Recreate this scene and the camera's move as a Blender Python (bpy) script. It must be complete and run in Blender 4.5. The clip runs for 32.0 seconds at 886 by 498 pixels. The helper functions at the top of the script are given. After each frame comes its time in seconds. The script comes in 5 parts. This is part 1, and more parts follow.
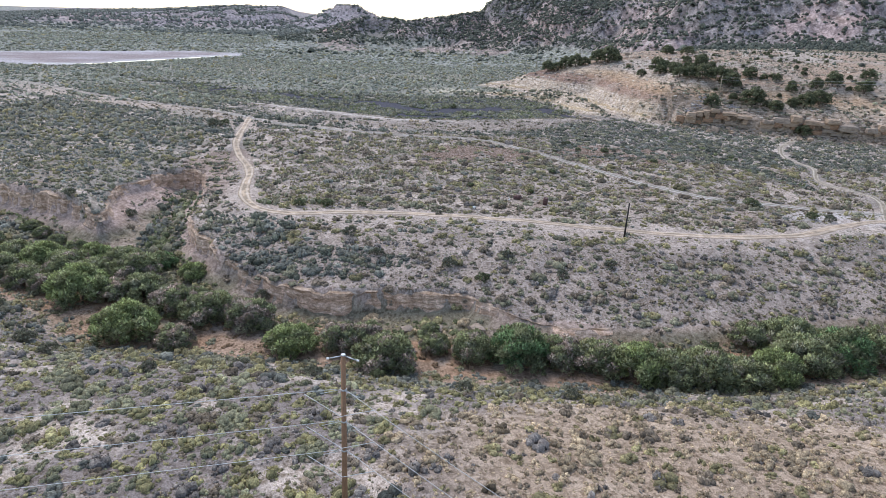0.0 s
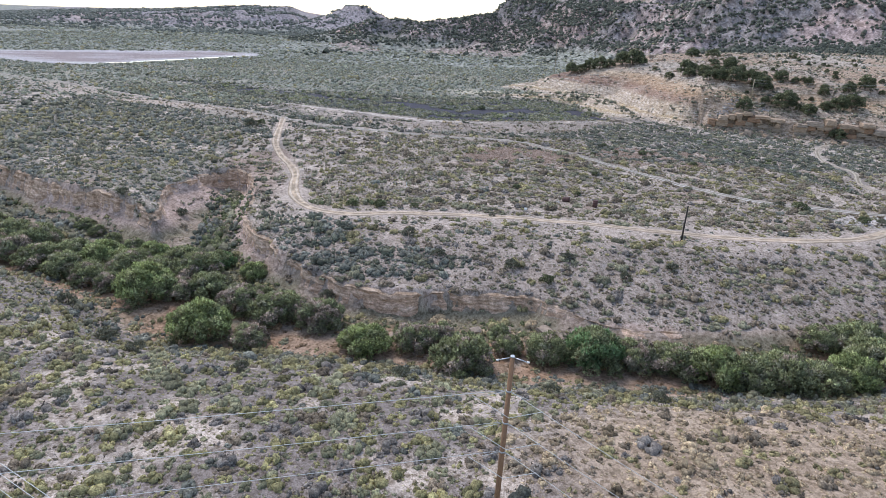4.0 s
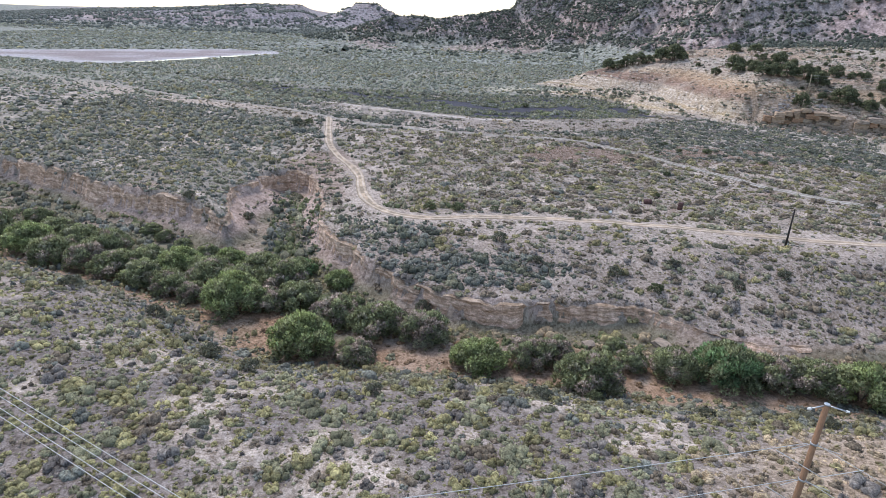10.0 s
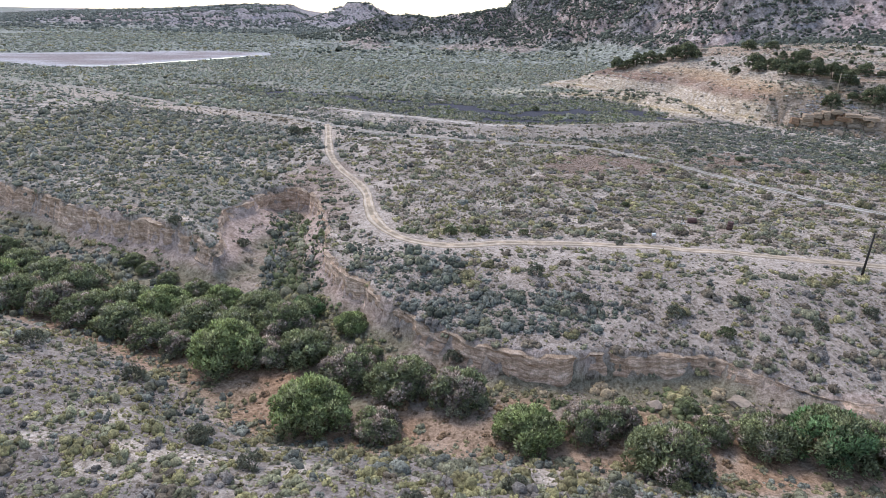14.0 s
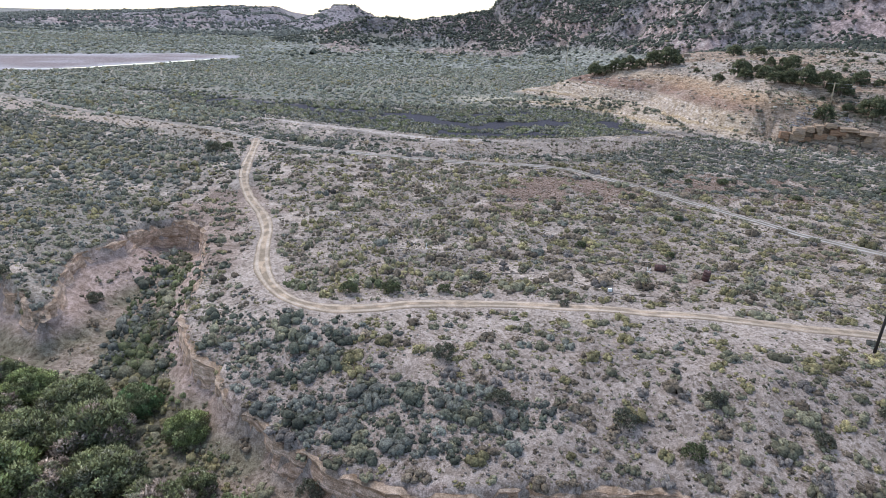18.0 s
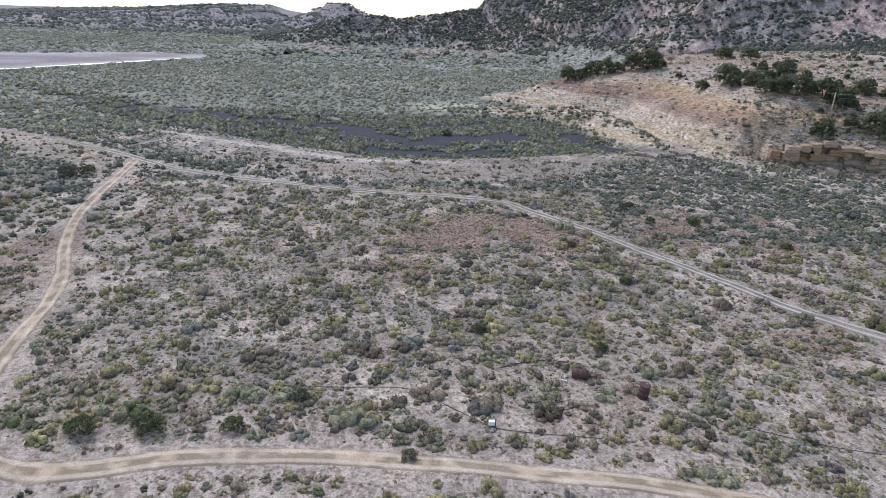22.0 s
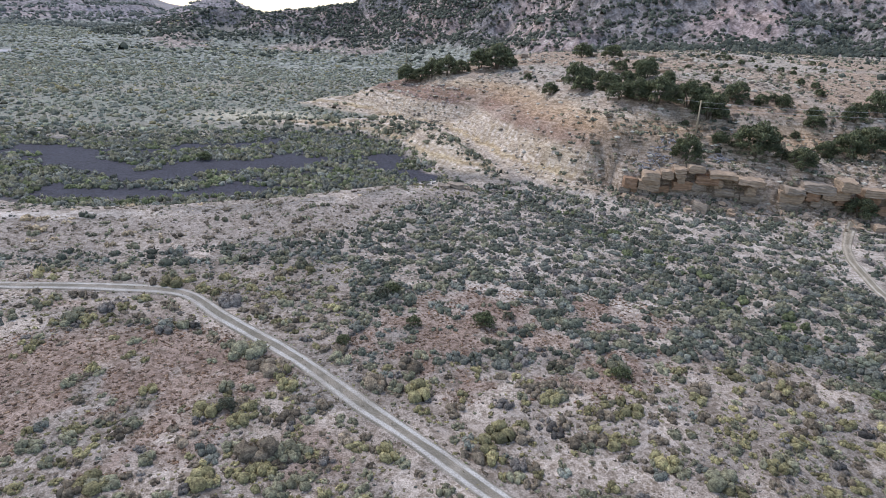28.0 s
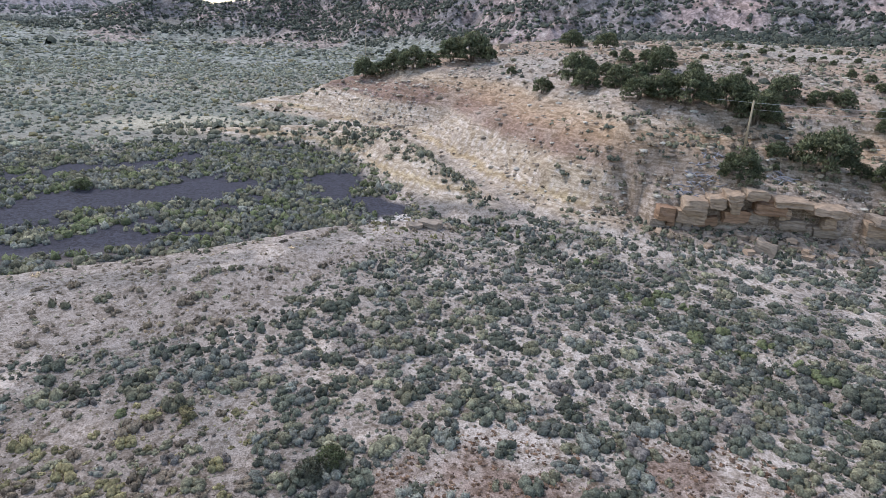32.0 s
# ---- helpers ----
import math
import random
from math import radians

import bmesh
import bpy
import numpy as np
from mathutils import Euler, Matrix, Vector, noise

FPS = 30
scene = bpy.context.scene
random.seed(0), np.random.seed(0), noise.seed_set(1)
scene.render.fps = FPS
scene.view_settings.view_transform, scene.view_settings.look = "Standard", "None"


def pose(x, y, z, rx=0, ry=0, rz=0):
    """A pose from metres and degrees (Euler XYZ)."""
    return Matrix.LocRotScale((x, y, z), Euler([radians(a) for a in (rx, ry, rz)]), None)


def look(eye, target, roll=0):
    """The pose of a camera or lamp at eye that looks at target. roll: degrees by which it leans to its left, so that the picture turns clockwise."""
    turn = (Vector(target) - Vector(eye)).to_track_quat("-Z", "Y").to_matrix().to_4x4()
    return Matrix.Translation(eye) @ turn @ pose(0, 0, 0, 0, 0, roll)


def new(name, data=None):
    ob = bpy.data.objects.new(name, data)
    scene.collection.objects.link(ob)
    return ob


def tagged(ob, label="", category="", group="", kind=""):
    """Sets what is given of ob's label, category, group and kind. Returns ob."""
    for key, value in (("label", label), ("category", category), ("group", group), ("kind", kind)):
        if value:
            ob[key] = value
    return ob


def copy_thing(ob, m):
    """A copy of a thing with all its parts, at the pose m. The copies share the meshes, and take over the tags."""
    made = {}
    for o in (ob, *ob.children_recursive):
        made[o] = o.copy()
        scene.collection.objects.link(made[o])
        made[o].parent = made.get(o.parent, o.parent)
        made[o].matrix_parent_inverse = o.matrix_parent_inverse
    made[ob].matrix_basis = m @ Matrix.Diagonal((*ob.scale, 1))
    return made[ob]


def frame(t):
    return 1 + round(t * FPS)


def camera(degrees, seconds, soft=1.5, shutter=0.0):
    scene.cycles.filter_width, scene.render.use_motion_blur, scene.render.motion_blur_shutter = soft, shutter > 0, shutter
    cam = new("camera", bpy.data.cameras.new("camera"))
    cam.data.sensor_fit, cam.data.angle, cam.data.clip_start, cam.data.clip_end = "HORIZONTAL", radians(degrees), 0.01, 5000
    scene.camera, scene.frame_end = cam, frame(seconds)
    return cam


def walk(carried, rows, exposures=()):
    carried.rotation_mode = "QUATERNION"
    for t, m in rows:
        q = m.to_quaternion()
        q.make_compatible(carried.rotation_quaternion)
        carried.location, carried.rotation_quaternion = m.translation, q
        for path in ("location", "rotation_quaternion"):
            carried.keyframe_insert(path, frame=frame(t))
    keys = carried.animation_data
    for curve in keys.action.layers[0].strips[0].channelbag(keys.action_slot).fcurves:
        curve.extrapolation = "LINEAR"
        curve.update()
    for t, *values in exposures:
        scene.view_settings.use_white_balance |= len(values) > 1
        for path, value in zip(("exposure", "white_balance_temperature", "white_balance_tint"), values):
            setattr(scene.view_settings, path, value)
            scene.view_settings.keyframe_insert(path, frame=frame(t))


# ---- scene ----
cam = camera(73.0, 32.0, soft=0.5)
PATH = [
    (0, (-0.49, -0.06, 33.46), (-0.208, 9.264, 29.864), 2.40),
    (0.5, (-1.48, -0.12, 33.52), (-1.196, 9.207, 29.918), 2.44),
    (1, (-2.51, -0.16, 33.54), (-2.230, 9.163, 29.943), 2.47),
    (1.5, (-3.59, -0.19, 33.53), (-3.309, 9.141, 29.939), 2.51),
    (2, (-4.73, -0.19, 33.49), (-4.444, 9.140, 29.899), 2.56),
    (2.5, (-5.90, -0.17, 33.42), (-5.611, 9.161, 29.838), 2.63),
    (3, (-7.08, -0.14, 33.34), (-6.783, 9.195, 29.762), 2.63),
    (3.5, (-8.24, -0.09, 33.26), (-7.985, 9.248, 29.675), 2.66),
    (5.5, (-12.89, 0.26, 32.85), (-12.705, 9.594, 29.274), 2.74),
    (6, (-13.97, 0.40, 32.75), (-13.798, 9.733, 29.169), 2.75),
    (6.5, (-15.02, 0.58, 32.62), (-14.861, 9.921, 29.047), 2.74),
    (7, (-16.07, 0.84, 32.50), (-15.929, 10.175, 28.920), 2.71),
    (7.5, (-17.12, 1.20, 32.38), (-17.006, 10.532, 28.793), 2.65),
    (8, (-18.19, 1.71, 32.27), (-18.081, 11.037, 28.681), 2.58),
    (8.5, (-19.28, 2.39, 32.20), (-19.178, 11.717, 28.602), 2.52),
    (9, (-20.40, 3.22, 32.16), (-20.296, 12.549, 28.546), 2.45),
    (9.5, (-21.54, 4.17, 32.13), (-21.426, 13.488, 28.509), 2.41),
    (10, (-22.65, 5.18, 32.11), (-22.542, 14.501, 28.485), 2.33),
    (10.5, (-23.74, 6.28, 32.10), (-23.622, 15.596, 28.462), 2.25),
    (11, (-24.76, 7.51, 32.09), (-24.642, 16.823, 28.443), 2.14),
    (11.5, (-25.69, 8.93, 32.08), (-25.572, 18.239, 28.426), 2.04),
    (12, (-26.48, 10.57, 32.07), (-26.359, 19.875, 28.410), 1.95),
    (12.5, (-27.07, 12.42, 32.06), (-26.943, 21.725, 28.399), 1.87),
    (13, (-27.42, 14.45, 32.04), (-27.293, 23.750, 28.375), 1.85),
    (13.5, (-27.40, 16.64, 31.99), (-27.241, 25.951, 28.336), 1.85),
    (15.5, (-23.94, 26.21, 31.39), (-23.622, 35.537, 27.787), 1.94),
    (16, (-22.50, 28.75, 31.34), (-22.180, 38.079, 27.750), 2.00),
    (16.5, (-20.87, 31.41, 31.32), (-20.544, 40.745, 27.739), 2.08),
    (17, (-19.16, 34.19, 31.33), (-18.812, 43.524, 27.755), 2.15),
    (17.5, (-17.37, 37.09, 31.38), (-17.008, 46.424, 27.802), 2.18),
    (18, (-15.49, 40.13, 31.47), (-15.131, 49.461, 27.882), 2.21),
    (18.5, (-13.52, 43.30, 31.55), (-13.153, 52.629, 27.962), 2.24),
    (19, (-11.45, 46.57, 31.61), (-11.080, 55.900, 28.017), 2.23),
    (19.5, (-9.28, 49.89, 31.61), (-8.921, 59.218, 28.019), 2.24),
    (20, (-7.05, 53.22, 31.57), (-6.689, 62.543, 27.982), 2.24),
    (20.5, (-4.79, 56.59, 31.55), (-4.425, 65.918, 27.954), 2.28),
    (21, (-2.50, 59.99, 31.52), (-2.136, 69.316, 27.937), 2.37),
    (21.5, (-0.20, 63.44, 31.52), (0.161, 72.766, 27.932), 2.43),
    (22, (2.08, 67.00, 31.54), (2.438, 76.327, 27.941), 2.44),
    (22.5, (4.38, 70.58, 31.53), (4.756, 79.904, 27.932), 2.55),
    (23, (6.76, 74.12, 31.51), (7.283, 83.438, 27.910), 2.68),
    (23.5, (9.04, 77.51, 31.40), (9.807, 86.811, 27.820), 2.78),
    (24, (11.41, 80.89, 31.30), (12.475, 90.169, 27.733), 2.86),
    (24.5, (13.78, 84.07, 31.28), (15.132, 93.329, 27.728), 2.97),
    (25, (16.18, 87.30, 31.25), (17.713, 96.528, 27.708), 3.07),
    (25.5, (18.76, 90.52, 31.16), (20.422, 99.722, 27.629), 3.15),
    (27.5, (29.74, 104.61, 29.79), (31.592, 113.778, 26.263), 3.44),
    (28, (31.95, 108.30, 29.55), (33.788, 117.466, 26.009), 3.41),
    (28.5, (33.71, 112.02, 29.28), (35.509, 121.194, 25.718), 3.45),
    (29, (34.90, 115.80, 29.00), (36.646, 124.978, 25.423), 3.47),
    (29.5, (35.59, 119.54, 28.68), (37.246, 128.726, 25.081), 3.48),
    (30, (35.89, 123.29, 28.29), (37.487, 132.478, 24.679), 3.46),
    (30.5, (36.02, 127.11, 27.92), (37.633, 136.289, 24.303), 3.35),
    (31, (36.21, 130.88, 27.57), (37.969, 140.039, 23.957), 3.30),
    (31.5, (36.58, 134.57, 27.30), (38.552, 143.689, 23.694), 3.28),
    (32, (37.06, 138.12, 27.15), (39.422, 147.146, 23.555), 3.22),
]
walk(cam, [(t, look(eye, target, roll)) for t, eye, target, roll in PATH], ((0, 0.92), (12, 0.94), (20, 0.77), (25, 0.71), (29, 0.80), (32, 0.84)))

# ---- light: an overcast midday sky ----
world = bpy.data.worlds.new("overcast_sky")
scene.world = world
world.use_nodes = True
wn, wl = world.node_tree.nodes, world.node_tree.links
sky = wn.new("ShaderNodeTexSky")
sky.sky_type = "NISHITA"
sky.sun_disc = False
sky.sun_elevation, sky.sun_rotation = radians(55.6), radians(-35)
sky.dust_density, sky.air_density = 1.0, 1.0
pale = wn.new("ShaderNodeHueSaturation")
pale.inputs["Saturation"].default_value = 0.86
wl.new(sky.outputs[0], pale.inputs["Color"])
wl.new(pale.outputs[0], wn["Background"].inputs["Color"])
wn["Background"].inputs["Strength"].default_value = 0.17
sun = new("sun", bpy.data.lights.new("sun", "SUN"))
sun.data.energy, sun.data.angle, sun.data.color = 1.1, radians(20), (1.0, 0.985, 0.97)
sun.matrix_world = look((-50, 72, 128), (0, 0, 0))


# ---- materials ----
def shader(name, rough=0.9):
    m = bpy.data.materials.new(name)
    m.use_nodes = True
    n, l = m.node_tree.nodes, m.node_tree.links
    b = n["Principled BSDF"]
    b.inputs["Roughness"].default_value = rough
    b.inputs["Specular IOR Level"].default_value = 0.25
    return m, n, l, b


def add_noise(n, l, scale, detail=4.0, rough=0.6):
    g = n.new("ShaderNodeNewGeometry")
    t = n.new("ShaderNodeTexNoise")
    t.inputs["Scale"].default_value, t.inputs["Detail"].default_value, t.inputs["Roughness"].default_value = scale, detail, rough
    l.new(g.outputs["Position"], t.inputs["Vector"])
    return t


def ramp(n, l, value, low, high, a=(0, 0, 0, 1), b=(1, 1, 1, 1)):
    r = n.new("ShaderNodeValToRGB")
    r.color_ramp.elements[0].position, r.color_ramp.elements[1].position = low, high
    r.color_ramp.elements[0].color, r.color_ramp.elements[1].color = a, b
    l.new(value, r.inputs[0])
    return r


def blend(n, l, kind, factor, a, b):
    x = n.new("ShaderNodeMix")
    x.data_type, x.blend_type = "RGBA", kind
    for socket, value in ((x.inputs[0], factor), (x.inputs[6], a), (x.inputs[7], b)):
        if hasattr(value, "is_linked"):
            l.new(value, socket)
        else:
            socket.default_value = value
    return x.outputs[2]


def earth(name, bump=0.5, grain=9.0, pebbles=True):
    """Soil whose colour lies in the mesh, with grain at two scales and loose stones."""
    m, n, l, b = shader(name, 0.95)
    a = n.new("ShaderNodeVertexColor")
    a.layer_name = "col"
    fine, broad = add_noise(n, l, grain, 6.0, 0.7), add_noise(n, l, 0.55, 5.0, 0.65)
    c = blend(n, l, "MULTIPLY", 1.0, a.outputs[0], ramp(n, l, fine.outputs[0], 0.40, 0.60, (0.66, 0.65, 0.63, 1), (1.30, 1.30, 1.30, 1)).outputs[0])
    c = blend(n, l, "MULTIPLY", 1.0, c, ramp(n, l, broad.outputs[0], 0.3, 0.7, (0.84, 0.82, 0.80, 1), (1.14, 1.14, 1.15, 1)).outputs[0])
    if not pebbles and grain < 2:
        crags = add_noise(n, l, 0.13, 9.0, 0.75)
        c = blend(n, l, "MULTIPLY", 1.0, c, ramp(n, l, crags.outputs[0], 0.42, 0.58, (0.58, 0.56, 0.55, 1), (1.34, 1.32, 1.30, 1)).outputs[0])
    if pebbles:
        litter = add_noise(n, l, 1.5, 6.0, 0.72)
        c = blend(n, l, "MULTIPLY", 1.0, c, ramp(n, l, litter.outputs[0], 0.42, 0.53, (0.70, 0.67, 0.63, 1), (1.18, 1.18, 1.18, 1)).outputs[0])
        g = n.new("ShaderNodeNewGeometry")
        for size, low, high, depth, tint in ((1.9, 0.16, 0.42, 0.9, (0.50, 0.46, 0.40, 1)), (4.6, 0.16, 0.40, 0.8, (0.52, 0.49, 0.45, 1)), (10.0, 0.12, 0.34, 0.7, (0.62, 0.60, 0.57, 1))):
            v = n.new("ShaderNodeTexVoronoi")
            v.voronoi_dimensions = "2D"
            v.inputs["Scale"].default_value, v.inputs["Randomness"].default_value = size, 1.0
            l.new(g.outputs["Position"], v.inputs["Vector"])
            spot = ramp(n, l, v.outputs["Distance"], low, high, (depth, depth, depth, 1), (0, 0, 0, 1))
            patch = ramp(n, l, add_noise(n, l, size * 0.22, 2.0).outputs[0], 0.40, 0.62, (0.15, 0.15, 0.15, 1), (1, 1, 1, 1))
            c = blend(n, l, "MULTIPLY", blend(n, l, "MULTIPLY", 1.0, spot.outputs[0], patch.outputs[0]), c, tint)
        # bare bedrock, where the mesh says so: thin level beds instead of litter
        beds, flow = add_noise(n, l, 1.0, 5.0, 0.7), n.new("ShaderNodeMapping")
        flow.inputs["Scale"].default_value, flow.inputs["Rotation"].default_value = (0.45, 0.45, 3.0), (0.16, 0.10, 0)
        l.new(g.outputs["Position"], flow.inputs["Vector"])
        l.new(flow.outputs[0], beds.inputs["Vector"])
        rock = blend(n, l, "MULTIPLY", 1.0, a.outputs[0], ramp(n, l, beds.outputs[0], 0.45, 0.55, (0.72, 0.68, 0.62, 1), (1.10, 1.10, 1.10, 1)).outputs[0])
        rock = blend(n, l, "MULTIPLY", 1.0, rock, ramp(n, l, fine.outputs[0], 0.42, 0.57, (0.70, 0.68, 0.66, 1), (1.20, 1.16, 1.16, 1)).outputs[0])
        rock = blend(n, l, "MULTIPLY", 1.0, rock, ramp(n, l, litter.outputs[0], 0.44, 0.55, (0.76, 0.73, 0.69, 1), (1.12, 1.12, 1.12, 1)).outputs[0])
        c = blend(n, l, "MIX", a.outputs[1], rock, c)
    l.new(c, b.inputs["Base Color"])
    k = n.new("ShaderNodeBump")
    k.inputs["Strength"].default_value, k.inputs["Distance"].default_value = bump, 0.12
    l.new(fine.outputs[0], k.inputs["Height"])
    l.new(k.outputs[0], b.inputs["Normal"])
    return m


def leaves(name):
    """Foliage whose colour lies in the mesh, varied from tuft to tuft."""
    m, n, l, b = shader(name, 0.75)
    a = n.new("ShaderNodeVertexColor")
    a.layer_name = "col"
    g = n.new("ShaderNodeNewGeometry")
    c = blend(n, l, "MULTIPLY", 1.0, a.outputs[0], ramp(n, l, g.outputs["Random Per Island"], 0.0, 1.0, (0.74, 0.75, 0.74, 1), (1.26, 1.24, 1.20, 1)).outputs[0])
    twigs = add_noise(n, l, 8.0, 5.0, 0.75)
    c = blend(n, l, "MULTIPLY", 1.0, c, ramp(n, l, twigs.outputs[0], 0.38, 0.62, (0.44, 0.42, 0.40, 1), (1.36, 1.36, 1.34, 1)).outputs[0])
    # crevices between clumps: shade put into the leaf colour by noise
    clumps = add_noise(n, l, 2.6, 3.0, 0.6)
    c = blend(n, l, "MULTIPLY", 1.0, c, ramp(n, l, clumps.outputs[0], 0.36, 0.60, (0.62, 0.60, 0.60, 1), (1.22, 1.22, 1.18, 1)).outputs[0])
    k = n.new("ShaderNodeBump")
    k.inputs["Strength"].default_value, k.inputs["Distance"].default_value = 0.5, 0.08
    l.new(twigs.outputs[0], k.inputs["Height"])
    l.new(k.outputs[0], b.inputs["Normal"])
    l.new(c, b.inputs["Base Color"])
    t, x = n.new("ShaderNodeBsdfTranslucent"), n.new("ShaderNodeMixShader")
    l.new(c, t.inputs["Color"])
    x.inputs[0].default_value = 0.3
    l.new(b.outputs[0], x.inputs[1])
    l.new(t.outputs[0], x.inputs[2])
    l.new(x.outputs[0], n["Material Output"].inputs["Surface"])
    return m


def plain(name, colour, rough=0.7, metal=0.0, grain=6.0, spread=0.35, stretch=None):
    """One base colour with grain and stains."""
    m, n, l, b = shader(name, rough)
    b.inputs["Metallic"].default_value = metal
    t = add_noise(n, l, grain, 6.0, 0.65)
    if stretch:
        o, p = n.new("ShaderNodeTexCoord"), n.new("ShaderNodeMapping")
        p.inputs["Scale"].default_value = stretch
        l.new(o.outputs["Object"], p.inputs["Vector"])
        l.new(p.outputs[0], t.inputs["Vector"])
    low, high = [c * (1 - spread) for c in colour], [min(1, c * (1 + spread)) for c in colour]
    l.new(ramp(n, l, t.outputs[0], 0.28, 0.72, (*low, 1), (*high, 1)).outputs[0], b.inputs["Base Color"])
    k = n.new("ShaderNodeBump")
    k.inputs["Strength"].default_value, k.inputs["Distance"].default_value = 0.4, 0.03
    l.new(t.outputs[0], k.inputs["Height"])
    l.new(k.outputs[0], b.inputs["Normal"])
    return m


SOIL = earth("desert_soil")
FARSOIL = earth("distant_soil", 0.3, 0.6, False)
DIRT = earth("graded_dirt", 0.3, 12.0, False)
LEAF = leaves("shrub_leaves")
BARK = plain("grey_bark", (0.16, 0.13, 0.10), 0.9, grain=8)
POLE_WOOD = plain("weathered_pole_wood", (0.225, 0.128, 0.075), 0.85, grain=5, stretch=(8, 8, 0.7))
PALE_WOOD = plain("bleached_pole_wood", (0.36, 0.29, 0.20), 0.85, grain=5, stretch=(8, 8, 0.7))
DARK_WOOD = plain("tarred_pole_wood", (0.035, 0.03, 0.027), 0.8, grain=5, stretch=(8, 8, 0.7))
STEEL = plain("galvanised_steel", (0.45, 0.46, 0.47), 0.45, 0.7, spread=0.15)
WIRE = plain("aluminium_wire", (0.52, 0.52, 0.51), 0.55, 0.1, spread=0.1)
RUST = plain("rusted_steel", (0.105, 0.060, 0.055), 0.85, 0.2, grain=7, spread=0.5)
HOSE = plain("black_hose", (0.06, 0.057, 0.053), 0.6, spread=0.2)
WHITE = plain("white_paint", (0.75, 0.74, 0.71), 0.6, spread=0.1)


# ---- the lie of the land ----
def vnoise(x, y, scale, seed=0):
    """Smooth value noise, 0 to 1, with cells of the given size."""
    x, y = np.asarray(x, float) / scale + 1000.0, np.asarray(y, float) / scale + 1000.0
    i, j = np.floor(x).astype(np.int64), np.floor(y).astype(np.int64)
    u, v = x - i, y - j
    u, v = u * u * (3 - 2 * u), v * v * (3 - 2 * v)

    def cell(a, b):
        h = (a * 374761393 + b * 668265263 + seed * 974634777) & 0x7FFFFFFF
        h = ((h ^ (h >> 13)) * 1274126177) & 0x7FFFFFFF
        return ((h ^ (h >> 16)) & 0xFFFF) / 65535.0

    low = cell(i, j) * (1 - u) + cell(i + 1, j) * u
    high = cell(i, j + 1) * (1 - u) + cell(i + 1, j + 1) * u
    return low * (1 - v) + high * v


def fbm(x, y, scale, seed=0, octaves=4):
    total, gain, amount = 0.0, 1.0, 0.0
    for k in range(octaves):
        total = total + gain * vnoise(x, y, scale / 2.1 ** k, seed + k)
        amount += gain
        gain *= 0.5
    return total / amount


def smooth(a, b, v):
    k = np.clip((v - a) / (b - a), 0, 1)
    return k * k * (3 - 2 * k)


def to_line(x, y, line):
    """Distance to a polyline, and how far along it (in corners) the nearest place lies."""
    best, along = np.full(np.shape(x), 1e9), np.zeros(np.shape(x))
    for k in range(len(line) - 1):
        (ax, ay), (bx, by) = line[k], line[k + 1]
        dx, dy = bx - ax, by - ay
        s = np.clip(((x - ax) * dx + (y - ay) * dy) / (dx * dx + dy * dy), 0, 1)
        d = np.hypot(x - ax - s * dx, y - ay - s * dy)
        near = d < best
        best, along = np.where(near, d, best), np.where(near, k + s, along)
    return best, along


def inside(x, y, ring):
    """True within a closed polygon."""
    odd = np.zeros(np.shape(x), bool)
    for k in range(len(ring)):
        (ax, ay), (bx, by) = ring[k - 1], ring[k]
        if ay != by:
            odd ^= ((ay > y) != (by > y)) & (x < (bx - ax) * (y - ay) / (by - ay) + ax)
    return odd


def signed(x, y, line, closing):
    """Distance to a line, positive on the side that the closing corners fence in, and the place along it."""
    d, along = to_line(x, y, line)
    return np.where(inside(x, y, list(line) + list(closing)), d, -d), along


# rim of the arroyo on its far side, from west to east, with the side gully; z of the rim and height of its cut bank
RIM = [(-4000, 1400), (-400, 262), (-160, 150), (-119, 135.5), (-109, 131.5), (-101, 127), (-91.5, 120), (-85, 117), (-79, 114.3), (-72.5, 112), (-67.5, 109.5), (-62.5, 105), (-59.2, 102.8),
       (-60.2, 107), (-62.6, 113), (-63.2, 119), (-60.4, 122.5), (-60.6, 128.5), (-58.2, 133), (-54.2, 134.6), (-49.6, 131.2), (-46.6, 123), (-44.6, 115), (-43.2, 108), (-42, 101), (-38.6, 94), (-35.4, 91),
       (-33, 87.6), (-30, 85), (-27.4, 82.4), (-22.5, 79.4), (-18, 77.8), (-12, 76.6), (-7, 77.4), (-1, 77.6), (5, 77.4), (9, 75.4), (14, 72.5), (30, 72), (45, 74), (68, 78), (110, 86), (400, 150), (4000, 900)]
RIM_Z = [-1, -1, -1, -0.5, -0.5, -0.5, -0.4, -0.3, -0.3, -0.3, -0.5, -1.3, -2.2,
         -1.7, -0.9, -0.6, -0.6, -0.6, -0.6, -0.5, -0.6, -0.6, -0.7, -0.8, -0.9, -1.2, -1.6,
         -2.0, -2.4, -2.6, -2.8, -2.8, -2.8, -2.9, -3.0, -3.3, -3.8, -4.6, -5.0, -5.0, -5.0, -5.0, -5, -5]
BANK = [4, 4, 4, 4, 4.2, 4.2, 4.2, 4.2, 4, 3.8, 3.4, 3.0, 2.6,
        1.9, 2.2, 1.8, 2.0, 2.4, 4.2, 4.6, 4.0, 2.0, 1.2, 1.6, 2.8, 3.0, 2.8,
        2.9, 2.9, 2.9, 3.0, 3.0, 3.0, 2.8, 2.5, 2.0, 1.3, 0.5, 0.1, 0.1, 0.1, 0.1, 0.1, 0.1]
